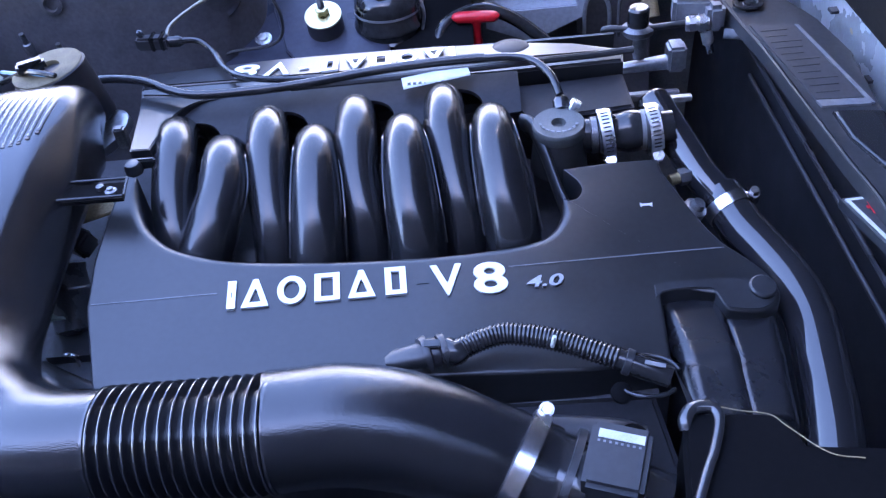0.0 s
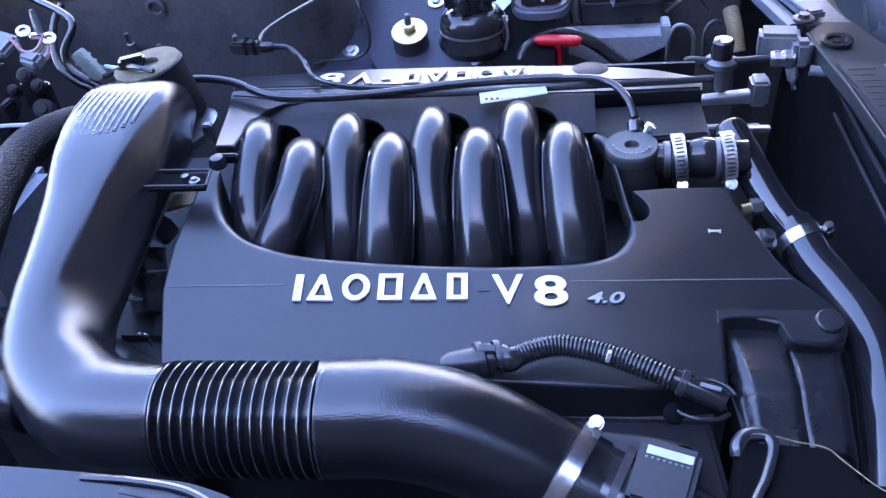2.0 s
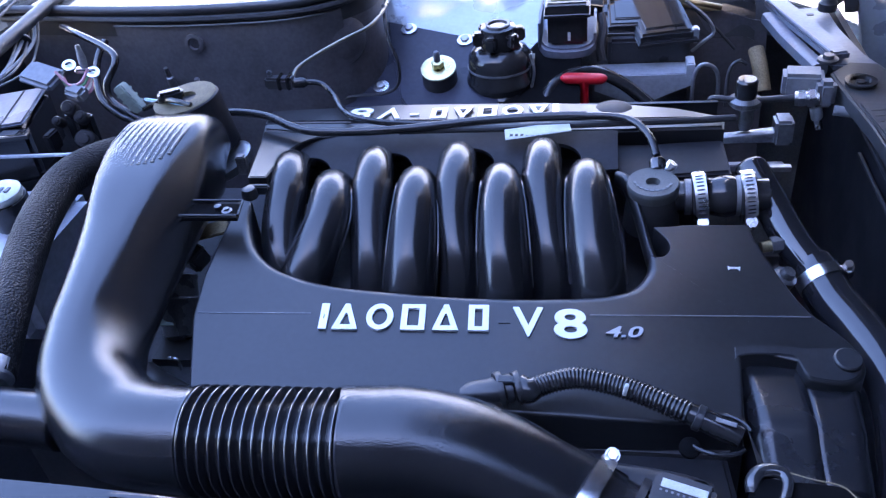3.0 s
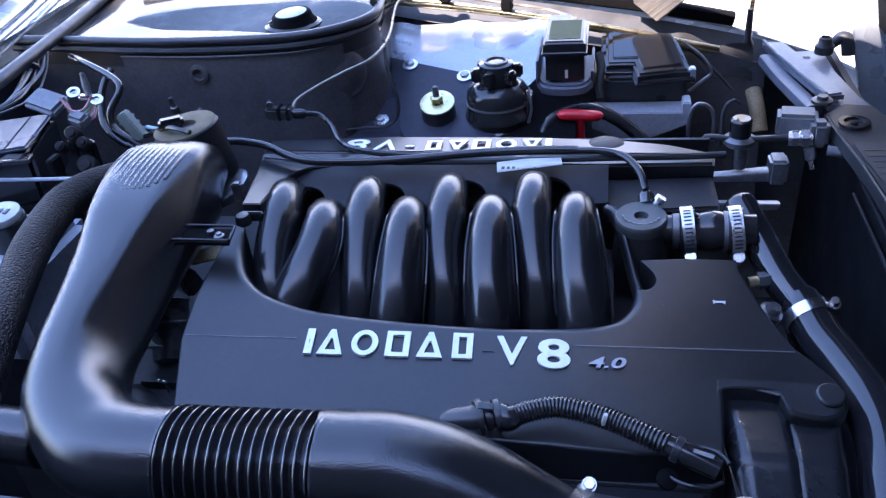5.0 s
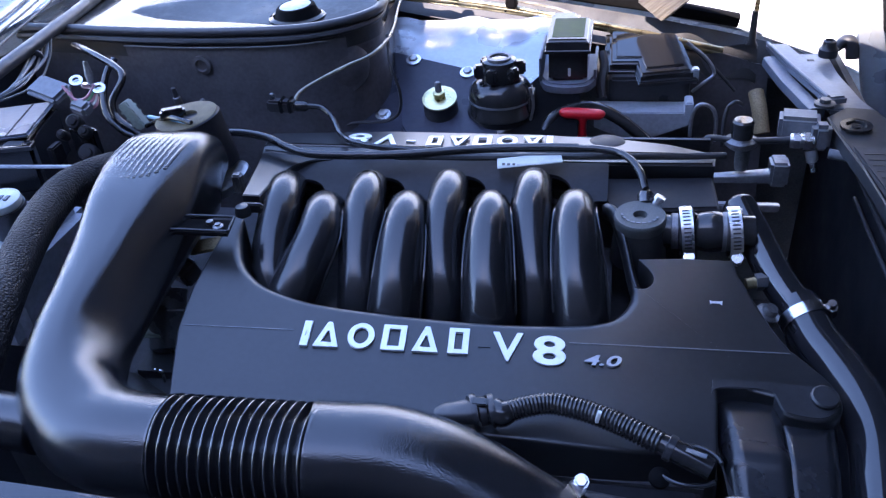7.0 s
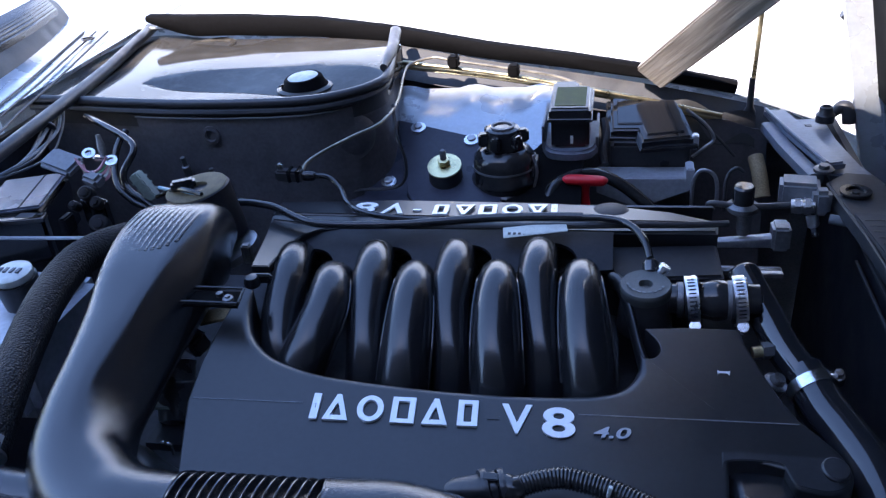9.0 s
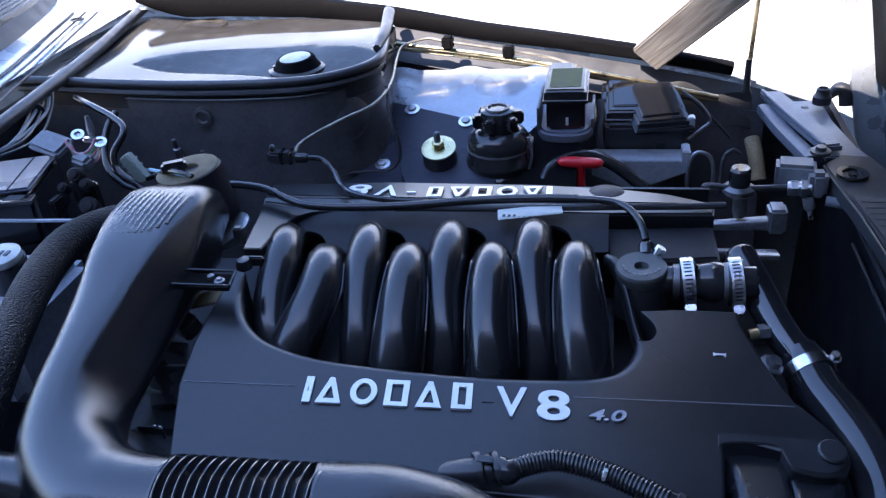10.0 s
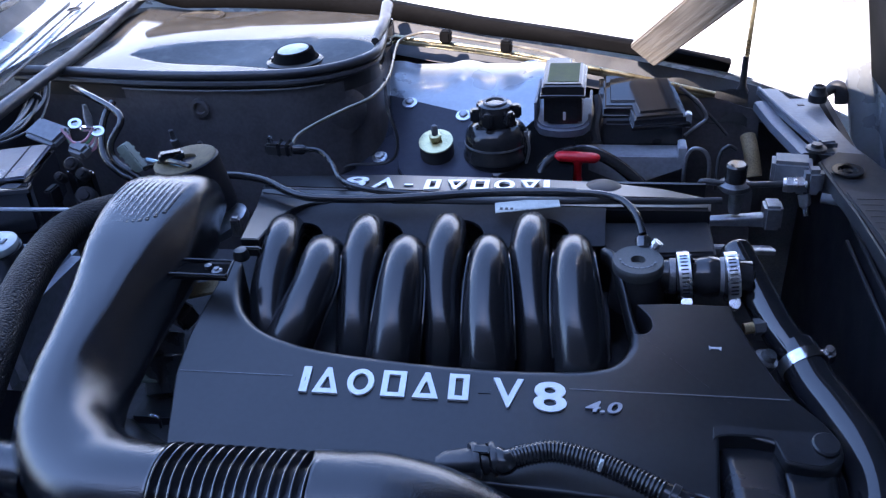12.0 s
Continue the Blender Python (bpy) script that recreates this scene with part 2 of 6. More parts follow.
def blended(stations, seg=96):
    """Skin over stations (x, y, z, half_width, half_height, power, lean, crease): a superellipse whose crown rolls off to one side."""
    bm = bmesh.new()
    rings = []
    pts = [Vector(s[:3]) for s in stations]
    for i, s in enumerate(stations):
        tan = (pts[min(i + 1, len(pts) - 1)] - pts[max(i - 1, 0)]).normalized()
        side = tan.cross(Vector((0, 0, 1))).normalized()
        top = side.cross(tan).normalized()
        ring = []
        for k in range(seg):
            a = 2 * math.pi * k / seg
            ca, sa = math.cos(a), math.sin(a)
            u = math.copysign(abs(ca) ** (2 / s[5]), ca)
            v = math.copysign(abs(sa) ** (2 / s[5]), sa)
            if u < -s[7] and v > -0.6:
                v -= shoulder(-u, s[6], s[7]) * (v + 0.6) / 1.6
            if u < -s[7]:
                u = -s[7] + (u + s[7]) * (1 - 0.24 * s[6])
            ring.append(bm.verts.new(pts[i] + side * u * s[3] + top * v * s[4]))
        rings.append(ring)
    for a, b in zip(rings, rings[1:]):
        for k in range(seg):
            bm.faces.new((a[k], a[(k + 1) % seg], b[(k + 1) % seg], b[k]))
    bm.faces.new(rings[0][::-1])
    bm.faces.new(rings[-1])
    return bm


def tube(pts, r, seg=12, per=8, cap=True):
    """A round tube through the points; r is one radius or one a point."""
    rs = r if isinstance(r, (list, tuple)) else [r] * len(pts)
    st = smooth_path([(*p, q, q) for p, q in zip(pts, rs)], per) if len(pts) > 2 else [(*p, q, q) for p, q in zip(pts, rs)]
    return sweep([tuple(s) for s in st], seg, (0, 0, 1), 2.0, cap)


def lathe(profile, at=(0, 0, 0), axis=(0, 0, 1), seg=24):
    """Turns (radius, height) pairs about an axis through at."""
    bm = bmesh.new()
    rings = []
    for r, h in profile:
        rings.append([bm.verts.new((r * math.cos(2 * math.pi * k / seg), r * math.sin(2 * math.pi * k / seg), h)) for k in range(seg)])
    for a, b in zip(rings, rings[1:]):
        for k in range(seg):
            bm.faces.new((a[k], a[(k + 1) % seg], b[(k + 1) % seg], b[k]))
    bm.faces.new(rings[0][::-1])
    bm.faces.new(rings[-1])
    bmesh.ops.remove_doubles(bm, verts=bm.verts, dist=1e-5)
    q = Vector((0, 0, 1)).rotation_difference(Vector(axis).normalized()).to_matrix().to_4x4()
    bmesh.ops.transform(bm, matrix=Matrix.Translation(at) @ q, verts=bm.verts)
    return bm


def plate(outline, top, depth, bevel=0.003, segments=3):
    """A plate with that plan outline; top(x, y) gives its upper face, depth its thickness; the upper rim is rounded."""
    bm = bmesh.new()
    up = [bm.verts.new((x, y, top(x, y))) for x, y in outline]
    f = bm.faces.new(up)
    r = bmesh.ops.extrude_face_region(bm, geom=[f])
    low = [v for v in r["geom"] if isinstance(v, bmesh.types.BMVert)]
    bmesh.ops.translate(bm, verts=low, vec=(0, 0, -depth))
    bm.normal_update()
    if bevel:
        rim = [e for e in bm.edges if all(v in up for v in e.verts)]
        bmesh.ops.bevel(bm, geom=rim, offset=bevel, segments=segments, affect="EDGES", clamp_overlap=True)
    return bm


def lipped(outline, top, depth, radii, steps=6):
    """A plate whose upper rim is a quarter round of its own radius at each corner of the outline."""
    n = len(outline)
    turn = sum(outline[i][0] * outline[(i + 1) % n][1] - outline[(i + 1) % n][0] * outline[i][1] for i in range(n))
    sgn = 1 if turn > 0 else -1
    inward = []
    for i in range(n):
        a, b, c = (Vector(outline[(i + k) % n]) for k in (-1, 0, 1))
        p, q = (b - a).normalized(), (c - b).normalized()
        m = (Vector((-p.y, p.x)) + Vector((-q.y, q.x))).normalized() * sgn
        inward.append(m / max(0.5, abs(m.dot(Vector((-p.y, p.x))))))
    bm = bmesh.new()
    rings = [[bm.verts.new((x, y, top(x, y) - depth)) for x, y in outline]]
    for k in range(steps + 1):
        phi = math.pi / 2 * k / steps
        ring = []
        for (x, y), m, r in zip(outline, inward, radii):
            d = r * (1 - math.cos(phi))
            u, v = x + m.x * d, y + m.y * d
            ring.append(bm.verts.new((u, v, top(u, v) - r * (1 - math.sin(phi)))))
        rings.append(ring)
    ring = []
    for (x, y), m, r in zip(outline, inward, radii):
        u, v = x + m.x * (r + 0.0012), y + m.y * (r + 0.0012)
        ring.append(bm.verts.new((u, v, top(u, v))))
    rings.append(ring)
    for a, b in zip(rings, rings[1:]):
        for k in range(n):
            bm.faces.new((a[k], a[(k + 1) % n], b[(k + 1) % n], b[k]))
    bm.faces.new(rings[-1])
    return bm


def framed(outer, inner, height):
    """A raised hollow shape between two loops of equally many corners."""
    bm = bmesh.new()
    n = len(outer)
    loops = [[bm.verts.new((x, y, z)) for x, y in o] for o, z in ((outer, -height), (outer, height), (inner, height), (inner, -height))]
    for a, b in zip(loops, loops[1:]):
        for k in range(n):
            bm.faces.new((a[k], a[(k + 1) % n], b[(k + 1) % n], b[k]))
    return bm


def badge_shapes():
    """The maker's mark as six plain hollow shapes, each about its own middle with its foot at zero."""
    def bar(w):
        return [(-w / 2, 0), (w / 2, 0), (w / 2, 0.03), (-w / 2, 0.03)]

    def box_frame(w):
        e = 0.0058
        return bar(w), [(-w / 2 + e, e * 0.8), (w / 2 - e, e * 0.8), (w / 2 - e, 0.03 - e * 0.8), (-w / 2 + e, 0.03 - e * 0.8)]
    tri = ([(-0.0122, 0), (0.0122, 0), (0.0022, 0.03), (-0.0022, 0.03)], [(-0.0052, 0.0052), (0.0052, 0.0052), (0.0008, 0.019), (-0.0008, 0.019)])
    ang = np.linspace(0, 2 * math.pi, 25)[:-1]
    ring = ([(0.0128 * math.cos(a), 0.015 + 0.0153 * math.sin(a)) for a in ang], [(0.0072 * math.cos(a), 0.015 + 0.0100 * math.sin(a)) for a in ang])
    thin = (bar(0.0075), [(-0.0004, 0.012), (0.0004, 0.012), (0.0004, 0.018), (-0.0004, 0.018)])
    return [(-0.1425, thin), (-0.1215, tri), (-0.0895, ring), (-0.058, box_frame(0.0225)), (-0.0275, tri), (0.003, box_frame(0.019))]


def rounded(pts, per=6):
    """A closed plan outline smoothed by Catmull-Rom."""
    n = len(pts)
    out = []
    for i in range(n):
        a, b, c, d = (np.array(pts[(i + k) % n], float) for k in (-1, 0, 1, 2))
        for k in range(per):
            t = k / per
            out.append(tuple(0.5 * (2 * b + (c - a) * t + (2 * a - 5 * b + 4 * c - d) * t * t + (3 * b - a - 3 * c + d) * t ** 3)))
    return out


def arc(pts, per=5):
    """An open plan line smoothed."""
    return [tuple(p) for p in smooth_path(pts, per)]


def shell(fn, nu, nv, thick):
    """A sheet with thickness; fn(u, v), u and v from 0 to 1, gives its outer face."""
    bm = bmesh.new()
    g = [[bm.verts.new(fn(i / nu, j / nv)) for j in range(nv + 1)] for i in range(nu + 1)]
    for i in range(nu):
        for j in range(nv):
            bm.faces.new((g[i][j], g[i + 1][j], g[i + 1][j + 1], g[i][j + 1]))
    bm.normal_update()
    bmesh.ops.solidify(bm, geom=list(bm.faces), thickness=thick)
    return bm


def text(body, size, depth, shear=0.0, offset=0.0):
    """Raised lettering as a bmesh in its own plane, baseline from the origin along x."""
    cu = bpy.data.curves.new("lettering", "FONT")
    cu.body, cu.size, cu.extrude, cu.shear, cu.offset = body, size, depth, shear, offset
    cu.resolution_u = 4
    ob = bpy.data.objects.new("lettering", cu)
    scene.collection.objects.link(ob)
    bpy.context.view_layer.update()
    me = bpy.data.meshes.new_from_object(ob.evaluated_get(bpy.context.evaluated_depsgraph_get()))
    bpy.data.objects.remove(ob)
    bm = bmesh.new()
    bm.from_mesh(me)
    bpy.data.meshes.remove(me)
    bpy.data.curves.remove(cu)
    return bm


def moved(bm, m):
    bmesh.ops.transform(bm, matrix=m, verts=bm.verts)
    return bm


# ---- the setting: ground, bay walls, wings ----
def ground():
    bm = bmesh.new()
    bmesh.ops.create_grid(bm, x_segments=24, y_segments=24, size=300)
    for v in bm.verts:
        v.co.z = 0.0
    return structure("ground", bm, CONCRETE, "pale sunlit concrete driveway beside the car", "ground")


ground()


def rim(x):
    """Height of the wing's inner edge along the car."""
    return float(np.interp(x, [-1.3, -0.70, -0.54, -0.39, -0.25, -0.09, 0.05, 0.18, 0.33, 0.42, 0.60, 1.05], [1.02, 1.011, 1.006, 0.996, 0.975, 0.942, 0.919, 0.895, 0.862, 0.838, 0.75, 0.58]))


structure("wall_far", shell(lambda u, v: (-1.1 + 1.75 * u, 0.86 - 0.03 * v, 0.28 + v * (rim(-1.1 + 1.75 * u) - 0.33)), 20, 3, 0.004), INNERWING, "dull grey inner wing panel with road dirt", "inner wing")
structure("wall_near", box((-1.1, -0.47, 0.3), (0.62, -0.46, 0.83), 0), DARK, "dark inner wing under the near side of the bay", "inner wing")
structure("wall_rear", box((-0.80, -0.46, 0.3), (-0.79, 0.9, 0.95), 0), DARK, "dark firewall behind the engine", "firewall")
structure("wall_front", shell(lambda u, v: (0.475 + 0.01 * v, -0.46 + 1.3 * u, 0.3 + 0.53 * v), 6, 4, 0.01), SATINBLACK, "dark radiator shroud across the front of the bay", "radiator shroud")
structure("floor", box((-0.8, -0.46, 0.29), (0.6, 0.9, 0.30), 0), DARK, "dark undertray below the engine", "undertray")


def wing(near):
    """Outer body side: from the inner edge over the shoulder down to the sill."""
    s, y0 = (-1, -0.47) if near else (1, 0.86)

    def f(u, v):
        x = -1.3 + 2.35 * u
        a = v * math.pi / 2
        return (x, y0 + s * 0.16 * math.sin(a), rim(x) - 0.35 * (1 - math.cos(a)) - (0.18 if near else 0.0))
    return f


def body_side(name, near):
    t = thing(name, (0, -0.5 if near else 0.9, 0.6), "silver-blue painted front wing of the car", "wing", "front wings")
    part("wing_skin", shell(wing(near), 24, 10, 0.004), BODY, t)
    return t


far_wing = body_side("front_wing", False)
body_side("front_wing", True)

# rubber strip along the far wing's edge
strip = thing("edge_strip", (0, 0.83, 0.9), "black rubber and plastic sealing strip along the wing edge", "seal strip")
part("strip", sweep([(x, 0.852, rim(x) + 0.025 - h, 0.013, h) for x, h in zip(np.linspace(-0.72, 0.328, 36), [0.006, 0.012, 0.017] + list(np.linspace(0.020, 0.0105, 33)))], 12, power=3.5), STRIP, strip)
part("flange", shell(lambda u, v: (-0.25 + 0.75 * u, 0.80 + 0.045 * v, rim(-0.25 + 0.75 * u) - 0.052 + 0.045 * v), 18, 3, 0.003), FLANGE, strip, "grey painted flange")


def inner_wing_top():
    """Sloping sheet of the suspension turret, with pressed bumps along its top."""
    def f(u, v):
        x, y = -0.25 + 0.32 * u, 0.46 + 0.315 * v
        z = 0.855 + 0.37 * (y - 0.587)
        if v > 0.72:
            z += 0.006 * max(0, math.sin(u * 17)) * min(1, (v - 0.72) * 12) - 0.25 * (v - 0.72) * 0.2
        if v < 0.12:
            z -= (0.12 - v) * 0.9
        return (x, y, z)
    return shell(f, 48, 40, 0.004)


structure("suspension_turret", inner_wing_top(), BODY, "silver-blue painted suspension turret sheet half in sunlight", "turret", 60)


# ---- rear corner compartment and cowl ----
COMP = [(-0.76, 0.53), (-0.677, 0.5205), (-0.585, 0.507), (-0.489, 0.4965), (-0.40, 0.494), (-0.319, 0.499), (-0.27, 0.513), (-0.228, 0.545), (-0.206, 0.59), (-0.213, 0.66), (-0.238, 0.79), (-0.42, 0.835), (-0.6, 0.86), (-0.76, 0.87)]


def tray_height(x, y):
    """Nearly flat, with a pointed, sloping recess round the cap and slight waves."""
    w = 0.27 if x < -0.33 else 0.125
    along = max(0.0, 1 - abs(x + 0.33) / w)
    half = 0.082 * math.sqrt(along)
    z = 0.992 - max(0.0, min(0.9 * (y - 0.602 + half), 0.125 * (0.602 + half - y)))
    z -= 0.05 * max(0, y - 0.74)
    return z + 0.0022 * math.sin(x * 21 + 0.6) * math.sin(y * 19 + 1.2)


def compartment():
    t = thing("battery_compartment", (-0.48, 0.65, 0.6), "black plastic rear corner compartment with a glossy moulded lid", "compartment")
    line = COMP[:11]
    pts = arc(line, 6)
    n = len(pts) - 1
    mid = [p for p in pts if -0.57 < p[0] < -0.235 and p[1] < 0.56]
    k = len(mid) - 1
    part("felt_panel", shell(lambda u, v: (mid[min(k, round(u * k))][0], mid[min(k, round(u * k))][1] - 0.006, 0.70 + 0.272 * v), k, 6, 0.004), WALL, t, "dusty black felt panel")
    part("wall", shell(lambda u, v: (*pts[min(n, round(u * n))], 0.62 + 0.335 * v), n, 8, 0.006), WALL, t, "dull black bulkhead wall")
    # lid: a moulded sheet, hump round the cap, raised lip
    outline = [(p[0], p[1]) for p in arc(COMP + COMP[:1], 6)]
    cx, cy = -0.48, 0.66
    bm = bmesh.new()
    rings = []
    for k in range(48):
        s = 1 - k / 48
        rings.append([bm.verts.new((cx + (x - cx) * s, cy + (y - cy) * s, tray_height(cx + (x - cx) * s, cy + (y - cy) * s))) for x, y in outline[:-1]])
    low = [bm.verts.new((x, y, 0.962)) for x, y in outline[:-1]]
    m = len(low)
    for a, b in zip([low] + rings, rings):
        for k in range(m):
            bm.faces.new((a[k], a[(k + 1) % m], b[(k + 1) % m], b[k]))
    bm.faces.new(rings[-1])
    part("lid", bm, LID, t, "glossy dusty black moulded lid", 50)
    part("skirt", shell(lambda u, v: (pts[min(n, round(u * n))][0], pts[min(n, round(u * n))][1] - 0.002, 0.955 + 0.037 * v), n, 3, 0.004), RUBBER, t)
    part("felt_edge", tube([(x, y - 0.009, 0.973) for x, y in mid[::6]], 0.0011, 6, 4), GREYP, t, "pale line along the top of the felt")
    lip = [(x, y, 0.992) for x, y in COMP[:11]]
    part("lip", tube(lip, 0.007, 10, 6), RUBBER, t)
    part("lower_lip", tube([(x, y - 0.006, 0.981) for x, y in COMP[:10]], 0.005, 8, 6), RUBBER, t)
    c = (-0.332, 0.590, 0.981)
    cap = part("cap", lathe([(0.036, -0.003), (0.036, 0.002), (0.032, 0.006), (0.0295, 0.015), (0.0265, 0.018), (0.0235, 0.018), (0.023, 0.0165), (0, 0.0165)], c, (-0.05, -0.04, 1), 40), STRIP, t, "round black cap")
    # white disc stands in for the bright reflection on the black cap
    part("cap_top_sheen", lathe([(0.0232, 0.012), (0.0232, 0.0178), (0.022, 0.0186), (0, 0.019)], c, (-0.05, -0.04, 1), 36), WHITE, cap, "cap top coloured pale for its bright reflection")
    part("cap_ring", lathe([(0.043, -0.004), (0.043, 0.002), (0.036, 0.004), (0.036, -0.004)], c, seg=32), LID, cap)
    part("recess", lathe([(0.046, 0), (0.046, 0.004), (0.041, 0.0045), (0.034, 0.001), (0.012, -0.0005), (0, -0.0005)], (-0.588, 0.812, 0.984), seg=32), LID, t, "shallow oval recess")
    return t


compartment()
seal = thing("bulkhead_seal", (-0.72, 0.6, 0.95), "thick grey rubber seal along the scuttle", "rubber seal")
part("seal", tube([(-0.655, 0.24, 0.992), (-0.658, 0.3456, 0.998), (-0.672, 0.487, 1.0), (-0.686, 0.59, 1.0), (-0.701, 0.68, 1.0), (-0.739, 0.8926, 1.003), (-0.745, 0.95, 1.003)], 0.0095, 16, 8), SEAL, seal)
part("seal_end", tube([(-0.214, 0.62, 0.999), (-0.220, 0.70, 1.003), (-0.238, 0.80, 1.004)], [0.006, 0.009, 0.010], 10, 6), SEAL, seal)


def scuttle():
    t = thing("scuttle_panel", (-0.95, 0.6, 0.98), "silver-blue scuttle panel with a black louvred intake grille", "scuttle")
    part("panel", shell(lambda u, v: (-0.745 - 0.01 * v - 0.70 * u, -0.5 + 1.55 * v, 0.985 + 0.018 * v + 0.07 * u), 12, 16, 0.006), BODY, t)

    def edge(s):
        """Outer line of the intake moulding, from the windscreen side round its far end."""
        return np.array([-0.825 - 0.03 * s - 0.06 * s ** 3, 0.40 + 0.50 * s])

    def inner(s):
        return np.array([-0.945 - 0.05 * s, 0.42 + 0.50 * s])
    g = part("grille_frame", shell(lambda u, v: (*(edge(v) * (1 - u) + inner(v) * u), 1.005 + 0.05 * math.sin(min(1, u * 2.2) * 1.57)), 14, 20, 0.004), FLANGE, t, "grey-black plastic grille moulding")
    for k in range(12):
        q = 0.20 + 0.045 * k
        part("slat", sweep([(*(edge(v) * (1 - q) + inner(v) * q), 1.005 + 0.05 * math.sin(min(1, q * 2.2) * 1.57) + 0.006, 0.0035, 0.009) for v in np.linspace(0, 0.93, 12)], 8, power=4), GLOSS, g)
    for x in (-0.7709, -0.7461, -0.7210):
        part("rib", tube([(x + 0.045, 0.30, 1.001), (x + 0.012, 0.43, 1.005), (x - 0.012, 0.560, 1.009), (x - 0.040, 0.690, 1.013), (x - 0.068, 0.820, 1.017)], 0.0019, 8, 6), RUBBER, t, "thin black moulding line")
    part("drain", lathe([(0.012, 0), (0.012, 0.002), (0.009, 0.002), (0.009, 0)], (-0.80, 0.77, 1.017), seg=20), RUBBER, t)
    return t


scuttle()


def hinge_line(z):
    """Underside of the open bonnet, hinged at the nose."""
    return 0.565 - 0.236 * (z - 0.7)


def bonnet():
    t = thing("bonnet", (0.6, 0.2, 0.6), "open silver-blue bonnet with a dark liner added inside", "bonnet")

    def f(u, v):
        z = 0.55 + 1.72 * u
        w = 0.645 - 0.05 * u * u
        e = abs(2 * v - 1)
        return (hinge_line(z) + 0.05 * (1 - e ** 4) + 0.03 * u, 0.195 + (2 * v - 1) * w, z)
    part("skin", shell(f, 20, 24, 0.004), BODY, t)
    for y in (-0.41, 0.80):
        part("side_frame", sweep([(hinge_line(z) + 0.004, y, z, 0.012, 0.028) for z in np.linspace(0.6, 2.18, 12)], 12, power=4), BODY, t)
    # liner is out of view, added so that the engine covers reflect dark
    def pad(u, v):
        z = 0.88 + 1.36 * u
        return (hinge_line(z) + 0.012 + 0.004 * math.sin(9 * u) * math.sin(14 * v), -0.40 + 1.19 * v, z)
    part("liner", shell(pad, 20, 20, 0.01), LINERDARK, t, "unseen dark liner added to darken reflections")
    part("edge_seal", tube([(0.470, 0.815, 1.005), (0.487, 0.818, 0.992), (0.515, 0.822, 0.955), (0.542, 0.828, 0.925), (0.56, 0.83, 0.91)], [0.007, 0.011, 0.012, 0.012, 0.010], 12, 6), RUBBER, t, "black rubber edge seal")
    part("corner_flange", shell(lambda u, v: (float(np.interp(v, [0, 0.25, 0.4, 0.55, 0.75, 1.0], [0.575, 0.523, 0.529, 0.519, 0.527, 0.555])) * (1 - u) + 0.62 * u, 0.82 - 0.03 * u * u, 0.745 + 0.195 * v), 10, 28, 0.003), BODY, t, "torn silver corner flange")
    for y, z in ((0.492, 0.789), (0.447, 0.797), (0.445, 0.761), (0.383, 0.797), (0.524, 0.82)):
        part("drain_slot", box((0.560, y - 0.007, z - 0.002), (0.575, y + 0.007, z + 0.002), 0), INK, t)
    for y, z, r in ((0.462, 0.826, 0.012), (0.452, 0.818, 0.009), (0.377, 0.823, 0.006)):
        part("rust_stain", lathe([(r, 0), (r * 0.8, 0.003), (0, 0.004)], (0.571, y, z), (-1, 0, 0.2), 12), TAN, t, "rusty yellow stain")
    part("inner_sheet", shell(lambda u, v: (0.572 + 0.004 * math.sin(u * 9), 0.15 + 0.5 * u, 0.70 + 0.30 * v), 12, 6, 0.003), BODY, t)
    return t


bonnet()
# unseen walls, added to shade the bay and shape what the black parts reflect
structure("wall_shade_near", box((-6.0, -3.2, 0.0), (5.0, -3.0, 5.38), 0), SHADEWALL, "unseen dark wall added on the near side to shade the bay", "house wall")
structure("wall_shade_front", box((4.6, -3.0, 0.0), (4.8, 9.0, 7.6), 0), SHADEWALL, "unseen dark wall added ahead of the car to darken reflections", "house wall")
# added out of view as a bright reflector on the far side
structure("wall_reflected", box((-16.0, 7.5, 0.0), (3.6, 7.7, 4.6), 0), REFLECTWALL, "unseen pale blue wall added for bright reflections in black parts", "house wall")


